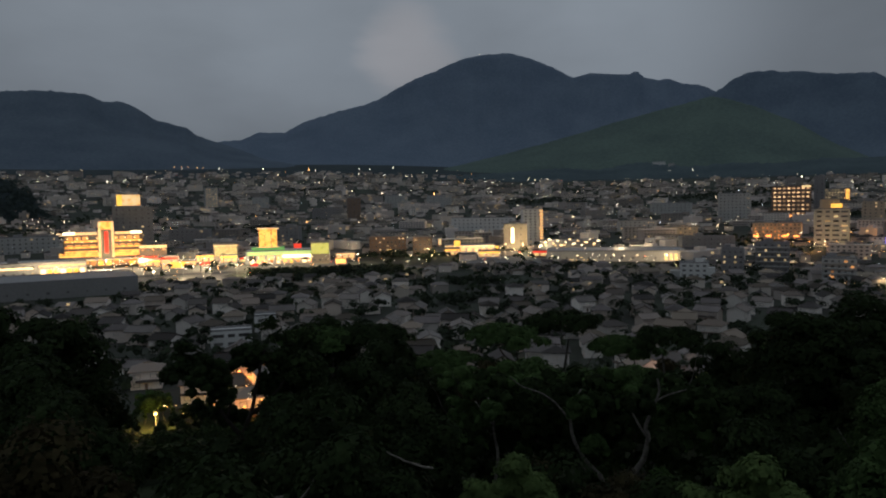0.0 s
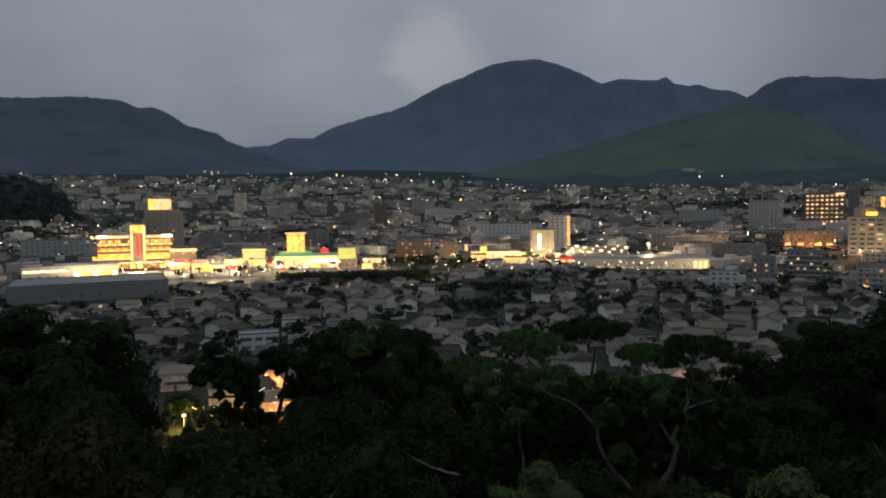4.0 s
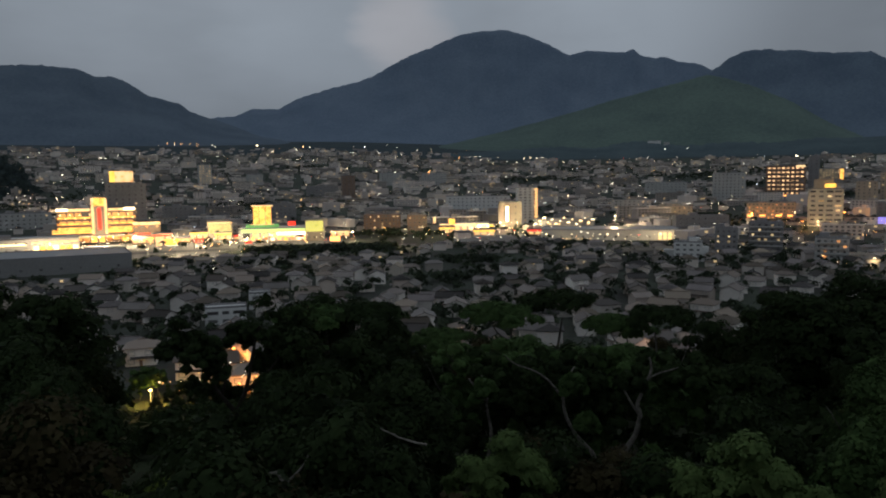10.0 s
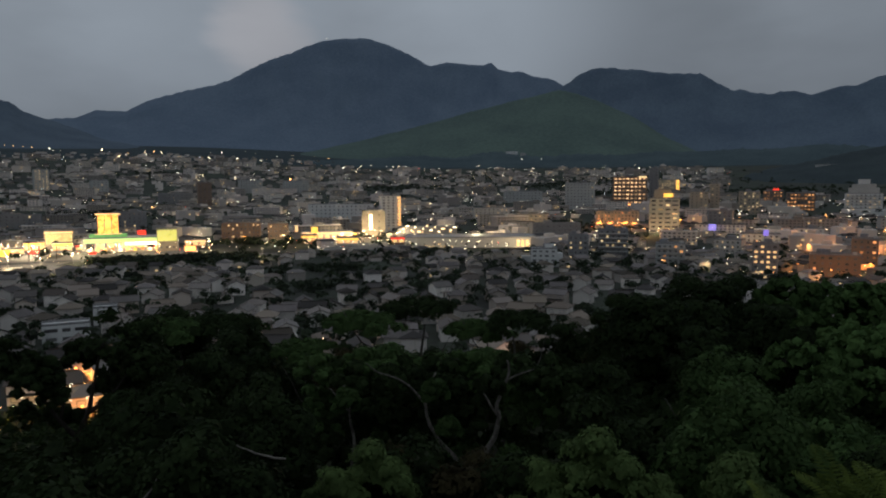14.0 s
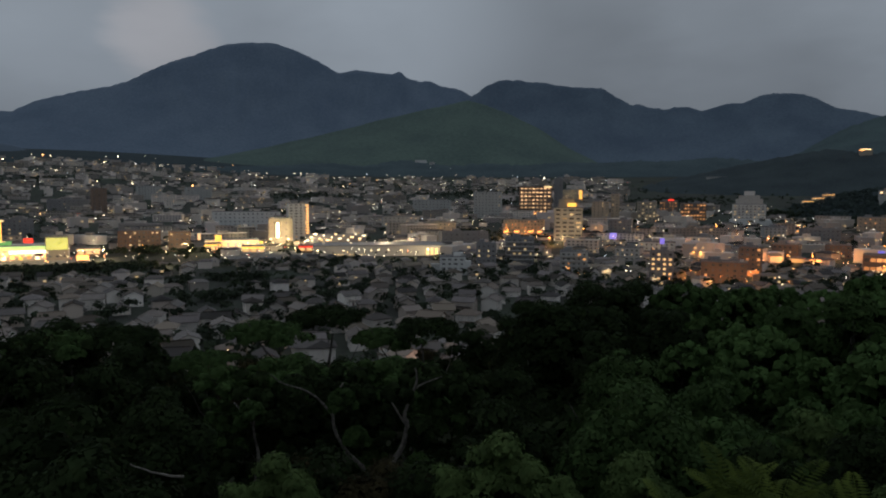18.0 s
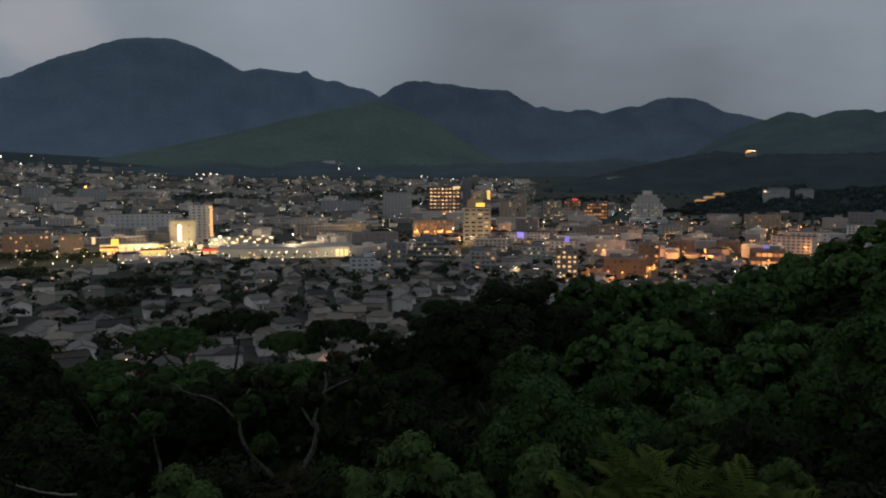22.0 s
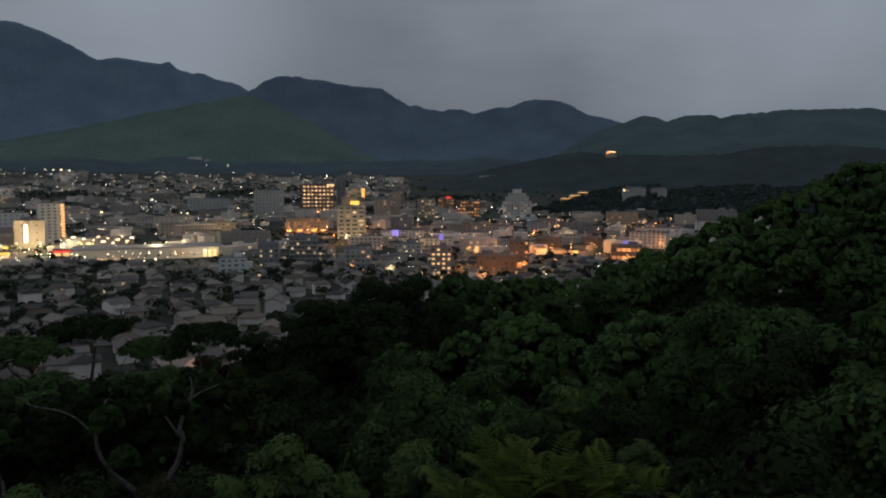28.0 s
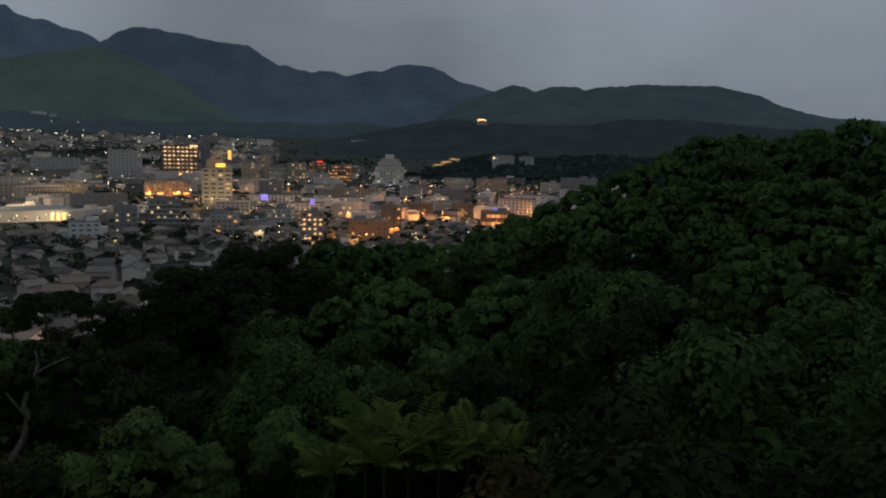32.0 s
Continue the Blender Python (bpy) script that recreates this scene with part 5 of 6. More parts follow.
for d in (64, 82, 105, 135, 175, 205):
    b = -54.0
    while b < 60:
        b += math.degrees(7.5 / d) * trees_rng.uniform(0.9, 1.4)
        p = polar(b, d * trees_rng.uniform(0.92, 1.08))
        g0 = ground(p.x, p.y)
        lim = EYE_Z + d * math.tan(radians(along(CANOPY, b) - 1.2 - (1.5 if d > 100 else 0)))
        if -43 < b < -29.8:
            lim = min(lim, EYE_Z - d * math.tan(radians(17.6)))
        elif -17 < b < 6:
            lim = min(lim, EYE_Z - d * math.tan(radians(12.5)))
        if lim - g0 > 4.0 and trees_rng.random() < 0.8:
            plant(trees_rng.choice(FAR_TREES), p.x, p.y, min(lim, g0 + trees_rng.uniform(7, 12)), 10.2)

# the vine-covered thicket over the spur
th_rng = random.Random(17)
DROP = ((14, 17.5), (20, 14.5), (26, 11.0), (32, 8.2), (40, 5.4), (48, 2.8), (60, 0.2))
thicket, hearts, leaf_sizes = [], [], []
mounds = []
b = 21.0
while b < 75:
    d = th_rng.uniform(54, 61)
    big = th_rng.uniform(1.7, 2.6)
    p = polar(b, d, EYE_Z + d * math.tan(radians(along(CANOPY, b) + th_rng.uniform(-0.45, 0.15))) - big)
    mounds.append((b, 0.0, math.degrees(big / d), p, big))
    b += th_rng.uniform(2.0, 3.0)
tries = 0
while len(mounds) < 330 and tries < 16000:
    tries += 1
    b, d = th_rng.uniform(6, 74), th_rng.uniform(19, 62)
    if b < 14 or (b < 22 and d < 30) or (b > 27 and d < 29) or (b < 20 and d > 33):
        continue
    drop = along(DROP, d) + th_rng.uniform(-0.9, 0.9) * (d < 54)
    big = th_rng.choice((th_rng.uniform(1.2, 2.4), th_rng.uniform(2.6, 5.2), th_rng.uniform(2.6, 5.2))) * (0.55 + 0.45 * d / 45)
    wide = math.degrees(big / d)
    if any(((b - q) / (w + wide)) ** 2 + ((drop - s) / (0.62 * (w + wide))) ** 2 < 0.50 for q, s, w, _, _ in mounds):
        continue
    p = polar(b, d, EYE_Z + d * math.tan(radians(along(CANOPY, b) - drop)) - 0.1 - big * 0.85)
    mounds.append((b, drop, wide, p, big))
for _, _, _, p, big in mounds:
    for k in range(int(40 + 46 * big)):
        a, q = th_rng.uniform(0, 6.283), th_rng.random()
        up = 1 - 1.45 * q
        flat_r = math.sqrt(max(0.0, 1 - up * up))
        r = min(0.55, big * th_rng.uniform(0.09, 0.17))
        reach = big * th_rng.uniform(0.80, 1.0)
        thicket.append((p.x + math.cos(a) * flat_r * reach, p.y + math.sin(a) * flat_r * reach, p.z + up * reach, r))
        hearts.append((p.x, p.y, p.z - 0.3 * big))
        leaf_sizes.append(0.088 + 0.0024 * math.hypot(p.x, p.y))
tagged(new("thicket", leaf_cloud("thicket", 41, thicket, 430000, leaf_sizes, M_VINE, droop=0.8, hearts=hearts, deep=0.5)), "dense green vine-covered thicket over the hillside spur", "thicket", kind="stuff")

# near-black leaf layer backs the mounds, standing in for shade in the hollows
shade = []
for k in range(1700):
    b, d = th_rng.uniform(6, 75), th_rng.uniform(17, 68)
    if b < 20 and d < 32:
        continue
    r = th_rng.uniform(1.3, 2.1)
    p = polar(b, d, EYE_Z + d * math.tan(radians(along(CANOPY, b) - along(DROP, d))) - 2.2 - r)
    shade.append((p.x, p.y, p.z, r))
tagged(new("understorey", leaf_cloud("understorey", 42, shade, 90000, 0.42, M_LEAF[0])), "near-black leaves standing in for shade inside the thicket", "understorey", kind="stuff")

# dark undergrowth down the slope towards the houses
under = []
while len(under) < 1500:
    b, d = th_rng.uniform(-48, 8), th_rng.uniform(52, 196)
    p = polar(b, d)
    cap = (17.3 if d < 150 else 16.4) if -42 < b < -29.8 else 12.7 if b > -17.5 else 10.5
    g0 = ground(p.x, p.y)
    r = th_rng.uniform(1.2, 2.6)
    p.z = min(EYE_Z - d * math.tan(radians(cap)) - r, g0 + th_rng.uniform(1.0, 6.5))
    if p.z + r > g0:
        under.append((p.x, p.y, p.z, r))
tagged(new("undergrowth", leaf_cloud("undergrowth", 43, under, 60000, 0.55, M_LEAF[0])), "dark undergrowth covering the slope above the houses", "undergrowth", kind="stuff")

# light bushes and feathery saplings close under the lookout
for k, (bearing, el, d, s) in enumerate(((7.62, -19.6, 18.5, 1.28), (18.05, -19.9, 18.0, 0.84), (11.9, -22.2, 18.0, 0.72), (3.1, -21.2, 18.5, 0.82), (-10.4, -20.4, 18.5, 0.95), (-13.8, -21.6, 18.0, 0.7), (-37.3, -21.6, 18.0, 0.7), (29.9, -15.35, 26.0, 1.0), (35.2, -19.0, 18.5, 0.7), (40.5, -20.0, 17.0, 0.7))):
    p = polar(bearing, d)
    top = EYE_Z + d * math.tan(radians(el))
    q = LIGHT_BUSHES[k] if k < 2 else copy_thing(LIGHT_BUSHES[k % 2], Matrix())
    q.matrix_basis = pose(p.x, p.y, top - 6.0 * s, 0, 0, bearing * 40) @ Matrix.Diagonal((s, s, s, 1))


def feather_tree(seed, fronds=11):
    """A sapling with long pinnate leaves."""
    r = random.Random(seed)
    ob = thing("sapling", "yellow-green sapling with long feathery pinnate leaves", "sapling", group="saplings under the lookout")
    st = Build()
    st.tube([(0, 0, -8.4), (0.1, 0, -3), (0, 0.05, 0.1)], [0.075, 0.05, 0.02], 7)
    part("stem", st, M_BARK_DARK, ob, smooth=True)
    for k in range(fronds):
        a, up, length = 2.4 * k, r.uniform(0.9, 2.2) * (1 - 0.45 * k / fronds) + 0.2, r.uniform(0.75, 1.15)
        f, pts = Build(), []
        for s in range(17):
            t = s / 16
            pts.append(Vector((math.cos(a) * length * t, math.sin(a) * length * t, -0.25 + 0.02 * k + length * ((up + 0.25) * t - 0.75 * t * t))))
        side = Vector((-math.sin(a), math.cos(a), 0))
        for s, p in enumerate(pts):
            f.v += [tuple(p - side * 0.008), tuple(p + side * 0.008)]
            if s:
                f.f.append((2 * s - 2, 2 * s - 1, 2 * s + 1, 2 * s))
                f.m.append(0)
        for s in range(2, 17):
            ax = (pts[s] - pts[s - 1]).normalized()
            ll = 0.25 * math.sin(math.pi * min(0.96, s / 17.5)) + 0.06
            for q, sg in ((0, -1), (1, 1)):
                tip = pts[s] + side * sg * ll + ax * ll * 0.4 - Vector((0, 0, ll * 0.3))
                mid = pts[s].lerp(tip, 0.45)
                n = len(f.v)
                f.v += [tuple(mid + ax * 0.03), tuple(tip), tuple(mid - ax * 0.03)]
                f.f.append((2 * s + q, n, n + 1, n + 2))
                f.m.append(0)
        part("frond", f, M_FROND, ob)
    return ob


sapling = feather_tree(7)
for k, (bearing, el, d, s) in enumerate(((27.6, -21.2, 14.0, 0.9), (24.3, -20.9, 14.4, 0.85), (32.6, -21.2, 14.0, 0.8), (21.4, -23.2, 14.0, 0.9), (25.6, -22.6, 13.4, 0.9), (30.2, -22.8, 13.6, 0.85), (35.4, -22.4, 14.4, 0.8), (-38.6, -23.0, 13.0, 0.6))):
    p = polar(bearing, d)
    m = pose(p.x, p.y, EYE_Z + d * math.tan(radians(el)) - 0.1, 0, 0, 77 * k) @ Matrix.Diagonal((s, s, s, 1))
    if k:
        c = copy_thing(sapling, Matrix())
        c.matrix_basis = m
    else:
        sapling.matrix_basis = m


# the three bent trunks that show between the leaves, and bare branches
def bent_tree(label, runs, d, crowns, bark=None, leaf=(0, 1), shift=0.0, behind=(1.07, 1.10, 1.05)):
    ob = thing("tree", label, "tree", group="hillside trees")
    for name, pts, r0, r1 in runs:
        t = Build()
        path = [polar(b - shift, d, EYE_Z + d * math.tan(radians(e))) for b, e in pts]
        if name == "trunk":
            path = [Vector((path[0].x, path[0].y, ground(path[0].x, path[0].y) - 0.5))] + path
        fine = [path[0]]
        for i in range(len(path) - 1):
            p0, p1, p2, p3 = path[max(i - 1, 0)], path[i], path[i + 1], path[min(i + 2, len(path) - 1)]
            for s in (0.25, 0.5, 0.75, 1.0):
                fine.append(0.5 * (2 * p1 + (p2 - p0) * s + (2 * p0 - 5 * p1 + 4 * p2 - p3) * s * s + (3 * p1 - p0 - 3 * p2 + p3) * s ** 3) + 0.05 * noise.noise_vector(p1 * 3 + Vector((s, 0, 0))))
        path = fine
        n = len(path)
        t.tube(path, [r0 + (r1 - r0) * k / (n - 1) for k in range(n)], 9)
        part(name, t, bark or M_BARK_PALE, ob, smooth=True)
    for k, (b, e, r) in enumerate(crowns):
        p = polar(b, d * behind[k % len(behind)], EYE_Z + d * math.tan(radians(e)))
        rr = random.Random(k)
        blobs = [(p.x + x, p.y + y, p.z + z - r * 0.4, q) for x, y, z, q in crown_blobs(rr, r * 1.1, r * 0.9, 16)]
        part("crown", leaf_cloud("crown", 300 + k, blobs, 2600, 0.15, M_LEAF[leaf[k % 2]], deep=0.95), None, ob)
    return ob


bent_tree("tree with a pale leaning trunk forking high up", (("trunk", ((-2.9, -23.9), (-2.44, -22.3), (-1.6, -20.65), (-0.75, -19.3), (-0.43, -17.9), (-0.65, -17.1), (-0.24, -16.0), (0.32, -14.5), (0.2, -13.6)), 0.17, 0.03), ("limb", ((-0.55, -17.9), (-1.34, -16.7), (-1.8, -15.7), (-1.5, -14.6)), 0.055, 0.02), ("limb", ((0.1, -15.2), (1.3, -14.6), (2.4, -14.2)), 0.04, 0.02)), 28.0,
          ((0.6, -14.9, 1.2), (-2.4, -15.4, 1.3), (3.6, -15.0, 1.4), (2.4, -18.2, 1.5), (-3.4, -18.6, 1.2), (-4.0, -21.6, 1.2), (2.4, -21.4, 1.6), (5.2, -17.0, 1.5), (-1.2, -15.2, 0.7), (0.6, -20.2, 0.6), (1.0, -17.4, 0.6)), behind=(1.07, 1.10, 1.05, 1.12, 1.06, 1.09, 1.10, 1.08, 0.97, 0.97, 0.97))
bent_tree("tree with a pale crooked trunk and a long side limb", (("trunk", ((-3.5, -22.8), (-4.2, -20.8), (-5.4, -19.6), (-6.2, -18.25), (-6.45, -16.8), (-6.3, -15.9), (-5.6, -14.6)), 0.12, 0.03), ("limb", ((-6.43, -17.0), (-7.4, -15.85), (-8.7, -15.0), (-10.1, -14.5), (-11.2, -13.7)), 0.055, 0.018)), 28.0,
          ((-5.4, -15.2, 1.3), (-11.4, -15.0, 1.3), (-8.2, -15.0, 1.2), (-3.4, -15.8, 1.1), (-8.6, -18.8, 1.5), (-9.2, -21.8, 1.5), (-7.0, -20.6, 1.2), (-5.6, -15.4, 0.6), (-9.6, -15.0, 0.5), (-4.4, -18.2, 0.6)), behind=(1.07, 1.10, 1.05, 1.12, 1.06, 1.09, 1.10, 0.97, 0.97, 0.97))
bent_tree("slender tree with a straight pale trunk", (("trunk", ((-12.5, -23.2), (-12.35, -21.1), (-12.2, -19.4), (-12.5, -17.95), (-12.4, -16.45), (-12.9, -15.4)), 0.095, 0.03), ("limb", ((-12.45, -17.4), (-13.4, -16.2), (-14.0, -15.6)), 0.035, 0.02)), 28.0,
          ((-12.9, -15.2, 1.2), (-15.0, -15.4, 1.3), (-10.6, -17.4, 1.1), (-14.4, -18.8, 1.3), (-14.6, -21.6, 1.4), (-12.7, -15.9, 0.6)), behind=(1.07, 1.10, 1.05, 1.12, 1.06, 0.97))
bent_tree("bare pale branch curving out of the dark undergrowth", (("trunk", ((-30.2, -23.2), (-28.5, -22.4), (-27.3, -21.3), (-26.6, -20.0)), 0.05, 0.02), ("limb", ((-21.1, -18.95), (-20.0, -19.5), (-18.8, -20.0), (-17.4, -20.3)), 0.014, 0.03)), 16.0, ((-25.2, -19.2, 1.1),))
bent_tree("dark tree with open branches above lit houses", (("trunk", ((-32.2, -20.0), (-32.0, -17.5), (-31.2, -15.5), (-30.6, -13.0), (-30.0, -11.0)), 0.17, 0.05), ("limb", ((-32.0, -17.3), (-33.4, -15.5), (-34.6, -13.6)), 0.12, 0.04), ("limb", ((-31.4, -15.9), (-29.6, -14.6), (-28.6, -13.4)), 0.10, 0.03), ("limb", ((-33.0, -16.0), (-32.6, -13.6), (-32.9, -11.9)), 0.07, 0.03)), 34.0, ((-29.4, -10.6, 2.4), (-35.2, -12.4, 1.0), (-27.8, -12.4, 1.8), (-36.0, -11.8, 1.3), (-33.9, -13.6, 0.8), (-32.2, -12.3, 0.9), (-30.4, -14.0, 0.8), (-34.4, -12.0, 0.9), (-31.8, -12.0, 0.9), (-36.6, -12.9, 1.0), (-29.2, -15.2, 1.3), (-34.8, -15.6, 1.0), (-33.0, -16.4, 0.8), (-31.0, -17.6, 1.2)), bark=M_BARK_DARK, leaf=(0, 0), shift=0.45, behind=(1.03, 0.97, 1.05))

# trees of the town, one mass
g = np.random.default_rng(3)
blobs = []
for k in range(2500):
    b, d = rng.uniform(-52, 46), rng.uniform(230, 2200) if k % 5 < 3 else rng.uniform(245, 620)
    p = polar(b, d)
    if not free(p.x, p.y, 2) and d > 300:
        continue
    z = ground(p.x, p.y)
    for q in range(3):
        blobs.append((p.x + rng.uniform(-3, 3), p.y + rng.uniform(-3, 3), z + rng.uniform(2, 5), rng.uniform(1.6, 3.2)))
WOODS = ((-48.5, 1150, 60, 22), (-33, 1250, 40, 10), (3.5, 1650, 130, 18), (-8, 1600, 110, 14), (8, 1450, 60, 14), (-3, 1950, 120, 12), (-12, 1200, 60, 9), (-30, 1100, 60, 10), (-40, 1300, 70, 10), (-25.0, 600, 30, 4), (-16, 420, 22, 6), (-13.5, 505, 30, 6), (-6.5, 590, 22, 6), (9.5, 330, 22, 6), (5.2, 900, 35, 9), (31, 1080, 70, 14), (36, 1100, 70, 16), (14.5, 1250, 60, 12), (-17.5, 690, 26, 9), (-20.6, 700, 24, 10), (4.6, 800, 30, 9), (27, 1250, 60, 12), (20, 1500, 120, 14), (10, 1900, 150, 14), (-27, 1900, 60, 10))
for k in range(40):
    for d in (585, 600, 612):
        p = polar(-31.5 + 0.3 * k, d + rng.uniform(-5, 5))
        blobs.append((p.x, p.y, ground(p.x, p.y) + rng.uniform(0.5, 2.5), rng.uniform(2.5, 4.5)))
for b, d in ((-38.9, 640), (-37.4, 646), (-36.0, 640), (-34.4, 645), (-33.0, 640), (-17.5, 640), (-10.4, 650), (-6.0, 600), (-4.6, 606)):
    p = polar(b, d)
    for k in range(4):
        blobs.append((p.x + rng.uniform(-3, 3), p.y + rng.uniform(-2, 2), ground(p.x, p.y) + rng.uniform(3, 6), rng.uniform(1.8, 3.0)))
for b, d, r, h in WOODS:
    p = polar(b, d)
    for k in range(int(r * 1.6)):
        x, y = p.x + rng.gauss(0, r * 0.6), p.y + rng.gauss(0, r * 0.35)
        blobs.append((x, y, ground(x, y) + rng.uniform(0.2, 1.0) * h * 0.6, rng.uniform(2.0, 4.5)))
tagged(new("town_trees", leaf_cloud("town_trees", 4, blobs, 190000, 1.4, M_TREE_FAR)), "dark clumps of trees between the houses", "trees", kind="stuff")

# ---- lit houses under the hill, street lamps and flood lamps ----
def lamp_light(x, y, z, power, colour, radius=0.6):
    la = bpy.data.lights.new("lamp_glow", "POINT")
    la.energy, la.color, la.shadow_soft_size = power, colour, radius
    ob = new("lamp_glow", la)
    ob.location = (x, y, z)
    return ob


AMBER, WARM, PALE = (1.0, 0.38, 0.09), (1.0, 0.74, 0.40), (1.0, 0.76, 0.44)


def street_lamp(bearing, d, glowing, colour, tall=7.0, power=3000.0, size=0.5):
    p = polar(bearing, d)
    z = ground(p.x, p.y)
    ob = thing("street_lamp", "grey street lamp with a bright glowing head", "street lamp", site(bearing, d), group="street lamps")
    post, arm, head = Build(), Build(), Build()
    post.tube([(0, 0, -0.5), (0, 0, tall * 0.5), (0, 0, tall)], [0.14, 0.11, 0.08], 8)
    arm.tube([(0, 0, tall - 0.1), (0.0, -0.7, tall + 0.3), (0.0, -1.4, tall + 0.35)], [0.06, 0.05, 0.05], 6)
    head.tube([(0, -1.3, tall + 0.1 - size), (0, -1.3, tall + 0.1 - size * 0.5), (0, -1.3, tall + 0.15)], [size * 0.6, size, size * 0.5], 8)
    part("post", post, M_POLE, ob)
    arm_ob = part("arm", arm, M_POLE, ob)
    part("lamp_head", head, glowing, arm_ob, "glowing lamp head")
    if power:
        q = site(bearing, d) @ Vector((0, -2.6, tall - 0.8))
        lamp_light(q.x, q.y, q.z, power * ((2.2 if bearing < -30 else 1.6 if bearing < 6 else 1.3 if 7 < bearing < 14 else 0.6) if d > 300 else 1.5), colour)
    return ob


lamp_rng = random.Random(21)
for k in range(44):
    bearing, d = lamp_rng.uniform(15, 37), lamp_rng.uniform(470, 1000)
    p = polar(bearing, d)
    if free(p.x, p.y, 1):
        street_lamp(bearing, d, G_ORANGE if k % 4 else G_WHITE, AMBER if k % 4 else PALE, 6.5, lamp_rng.uniform(1600, 4200) * (1.0 if k % 4 else 0.4), d * 0.0007)
for k in range(26):
    bearing, d = lamp_rng.uniform(-48, 14), lamp_rng.uniform(560, 1300)
    p = polar(bearing, d)
    if free(p.x, p.y, 1):
        street_lamp(bearing, d, G_WHITE, PALE, 7, lamp_rng.uniform(1500, 4500), d * 0.0007)
# lamps before the mall and the nearest houses are added to wash their walls
for bearing, d, tall, power, col in ((-2.3, 730, 16, 30000, 0), (-17.6, 690, 10, 12000, 0), (-23.2, 665, 9, 9000, 0), (0.9, 900, 10, 12000, 0), (3.5, 850, 10, 9000, 0), (9.6, 860, 9, 15000, 1), (7.6, 870, 9, 12000, 1), (11.0, 770, 9, 12000, 1), (13.6, 900, 9, 9000, 1),
                                     (21.9, 640, 9, 12000, 1), (23.0, 690, 8, 9000, 1), (25.2, 520, 8, 5000, 1), (23.9, 494, 7, 9000, 1), (26.3, 540, 7, 9000, 1), (28.4, 660, 7, 12000, 1), (31.8, 690, 7, 12000, 1), (22.6, 742, 7, 9000, 1), (19.0, 680, 7, 9000, 1), (16.8, 622, 7, 300, 0), (12.0, 800, 7, 6000, 0), (30.0, 650, 8, 12000, 1), (34.4, 600, 8, 9000, 1), (27.0, 800, 8, 9000, 1), (24.0, 860, 8, 9000, 1), (29.0, 930, 8, 9000, 1), (20.6, 800, 8, 7000, 1), (17.9, 760, 8, 7000, 0),
                                     (-38.6, 575, 9, 7000, 0), (-36.6, 600, 9, 9000, 0), (-34.6, 575, 9, 7000, 0), (-32.6, 600, 9, 7000, 0), (-45.0, 650, 9, 12000, 0), (-41.8, 690, 9, 25000, 0), (-39.4, 690, 9, 15000, 0), (-36.5, 690, 9, 15000, 0), (-35.0, 670, 9, 15000, 0), (-32.0, 660, 9, 5000, 0), (-29.5, 655, 9, 5000, 0), (-26.8, 650, 9, 4000, 0), (-13.0, 705, 9, 30000, 0), (-7.6, 632, 8, 2600, 0), (-5.6, 632, 8, 1300, 0), (-3.4, 632, 8, 1300, 0), (-1.0, 634, 8, 1300, 0), (1.2, 640, 8, 3600, 0), (-8.6, 712, 9, 20000, 0), (-20.6, 712, 8, 6000, 1), (-11.3, 745, 9, 22000, 0), (-9.9, 740, 9, 9000, 0), (-7.2, 690, 9, 15000, 0), (-5.0, 690, 9, 12000, 0), (2.2, 640, 8, 9000, 0),
                                     (-38.9, 198, 4, 3800, 3), (-31.2, 192, 4, 1000, 1), (-32.4, 193, 4, 500, 1), (-32.7, 245, 5, 4200, 1), (-31.6, 228, 4, 1500, 1), (-14.6, 262, 5, 900, 2), (-9.2, 268, 5, 700, 2), (0.4, 254, 5, 900, 2), (2.6, 262, 5, 700, 2), (-20.5, 262, 5, 400, 2), (-33.6, 215, 4, 300, 1), (-36.2, 222, 4, 150, 0), (-34.6, 205, 4, 200, 1), (1.6, 236, 5, 500, 2)):
    street_lamp(bearing, d, (G_WHITE, G_ORANGE, G_WARM, G_WARM)[col], (PALE if tall > 5 else WARM, AMBER, (1.0, 0.66, 0.52), (1.0, 0.66, 0.16))[col], tall, power, 0.5 if d < 300 else d * 0.0009)
for k, (bearing, d) in enumerate(((-32.5, 250), (-31.7, 201), (-30.4, 236), (-35.6, 231), (-33.6, 226), (0.9, 250), (-8.3, 258), (-14.4, 246), (-25, 248), (3.0, 262), (-1.6, 270))):
    c = copy_thing(protos[k % len(protos)], site(bearing, d, 14 * (k % 3) - 14))
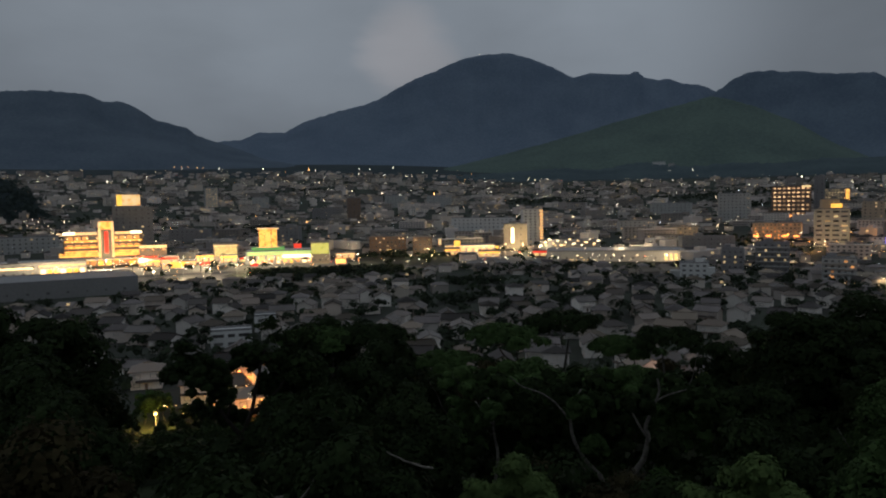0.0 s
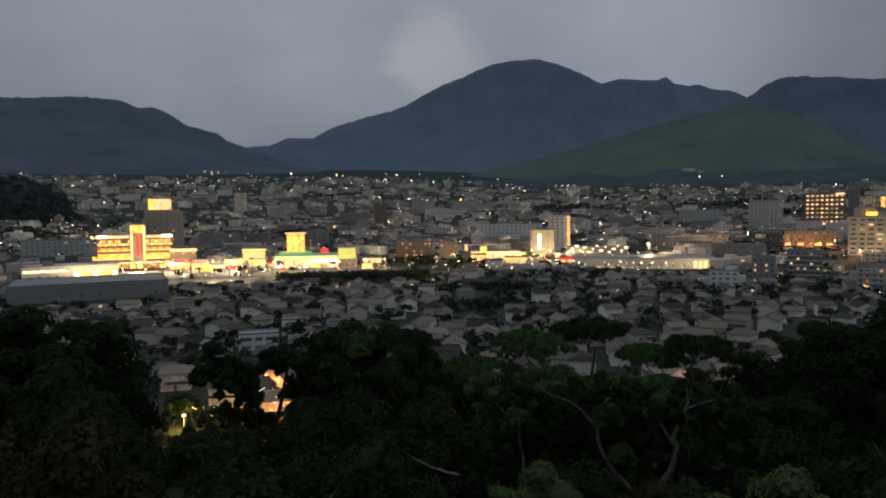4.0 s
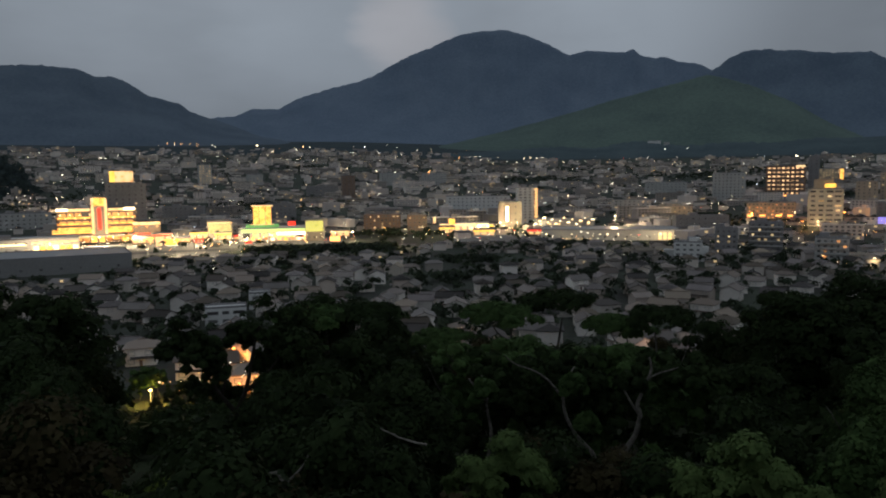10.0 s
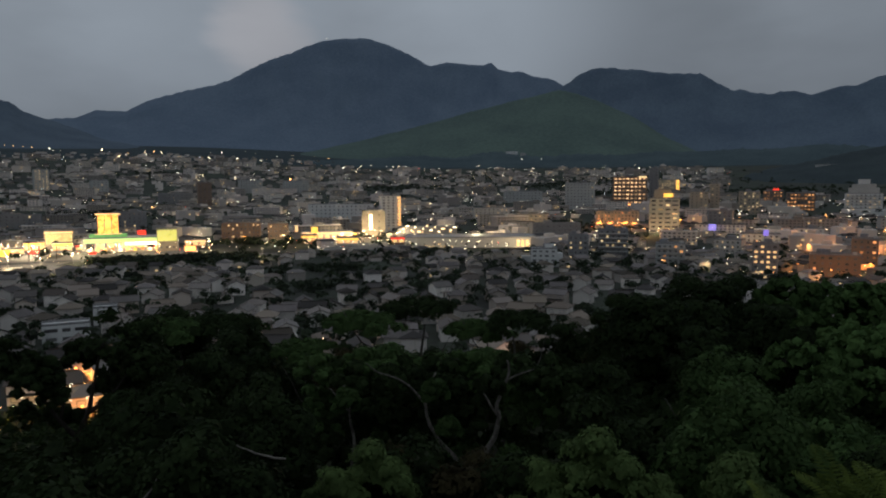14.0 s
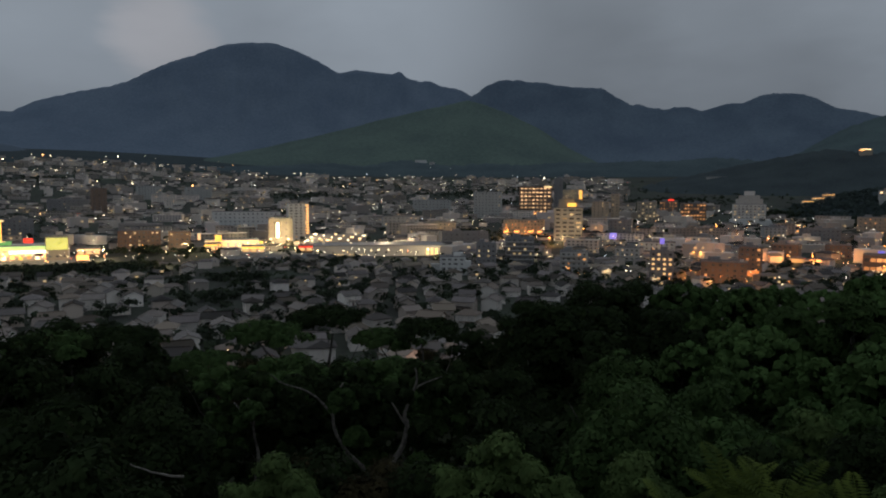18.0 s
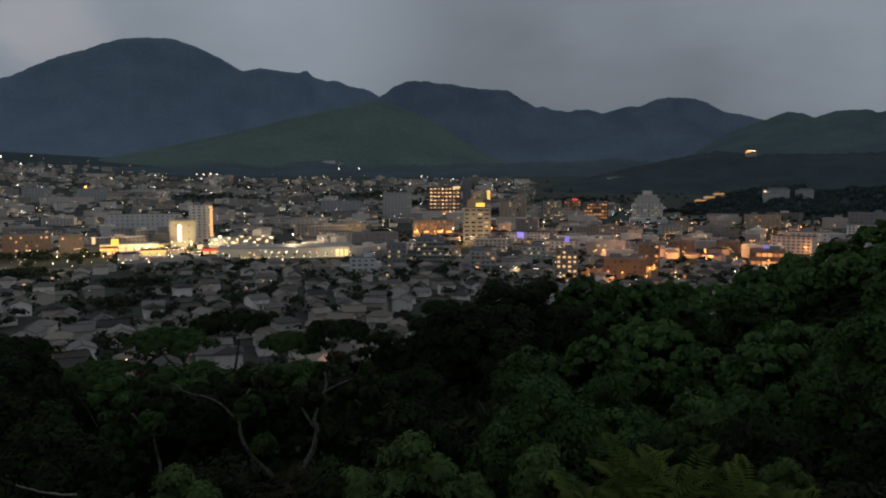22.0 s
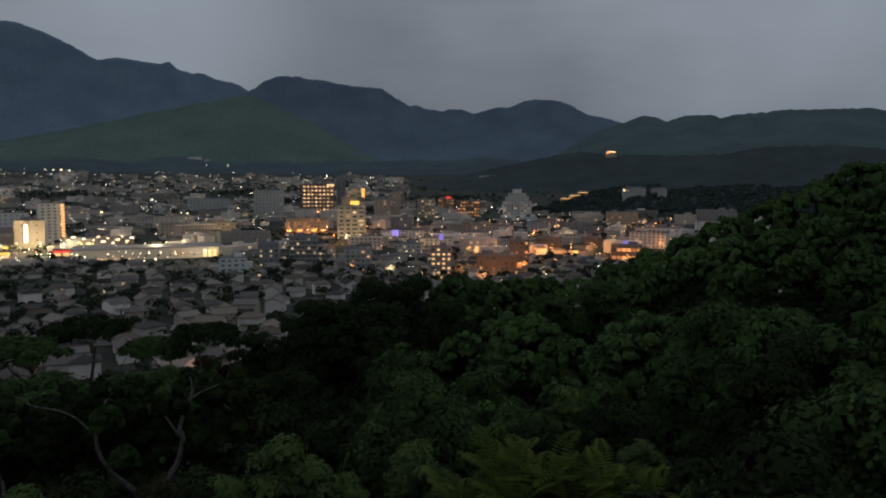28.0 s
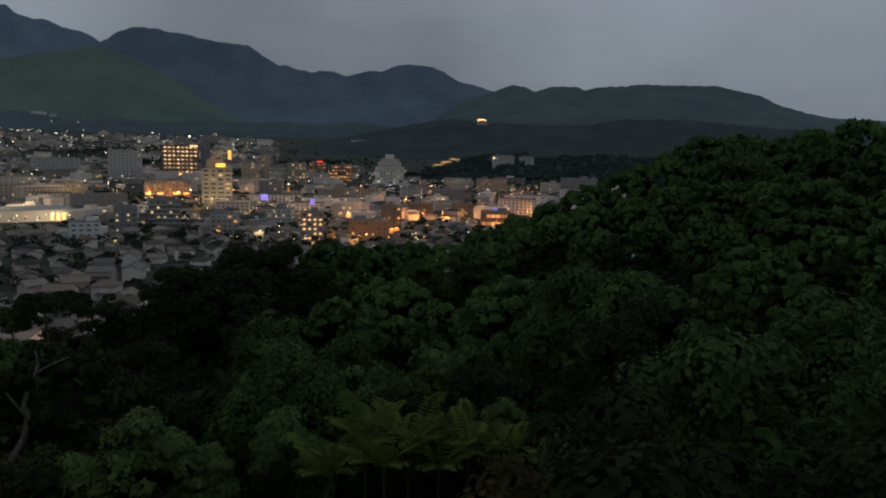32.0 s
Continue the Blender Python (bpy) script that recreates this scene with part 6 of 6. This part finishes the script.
for bearing, d, top in ((-38.9, 203, 9.5), (-39.7, 205, 8.5), (-38.2, 206, 7.5), (-34.5, 212, 8.0), (-30.3, 208, 9.0), (-29.6, 200, 10.0)):
    p = polar(bearing, d)
    plant(FAR_TREES[1], p.x, p.y, ground(p.x, p.y) + top, 10.2)
for bearing, d, top in ((-40.6, 192, 6.5), (-37.5, 190, 6.0), (-36.6, 193, 7.5), (-35.7, 189, 6.0), (-34.8, 193, 6.5), (-33.6, 188, 6.0), (-38.6, 184, 5.0), (-36.9, 183, 5.0), (-35.2, 183, 5.0)):
    p = polar(bearing, d)
    plant(FAR_TREES[0], p.x, p.y, ground(p.x, p.y) + top - 1.5, 10.2)

for bearing, el, d in ((-9.0, -20.6, 20.0), (-6.6, -20.2, 20.5), (-4.4, -20.4, 20.0), (-2.2, -20.8, 20.5), (0.2, -20.3, 20.0), (2.4, -20.6, 20.5), (-36.5, -20.6, 12.0), (-34.0, -21.2, 11.0), (-31.6, -20.8, 12.5), (-29.0, -21.4, 11.5), (-33.0, -18.6, 17.0), (-36.0, -18.8, 18.0), (-30.2, -18.4, 18.0)):
    p = polar(bearing, d)
    plant(BUSHES[int(-bearing) % 3], p.x, p.y, EYE_Z + d * math.tan(radians(el)), 3.9)


# ---- woods on the lower hills, one mass ----
hill_blobs = []
wood_rng = random.Random(31)
for ob in [o for o in scene.objects if o.name.startswith("wooded_hill")]:
    co = np.empty(len(ob.data.vertices) * 3, np.float32)
    ob.data.vertices.foreach_get("co", co)
    co = co.reshape(-1, 3)
    near = np.hypot(co[:, 0], co[:, 1]).min()
    if near > 1600:
        continue
    for i in wood_rng.sample(range(len(co)), int(len(co) * 0.34)):
        x, y, z = (float(c) for c in co[i])
        hill_blobs.append((x + wood_rng.uniform(-9, 9), y + wood_rng.uniform(-9, 9), z + 1.5, wood_rng.uniform(4.0, 8.5)))
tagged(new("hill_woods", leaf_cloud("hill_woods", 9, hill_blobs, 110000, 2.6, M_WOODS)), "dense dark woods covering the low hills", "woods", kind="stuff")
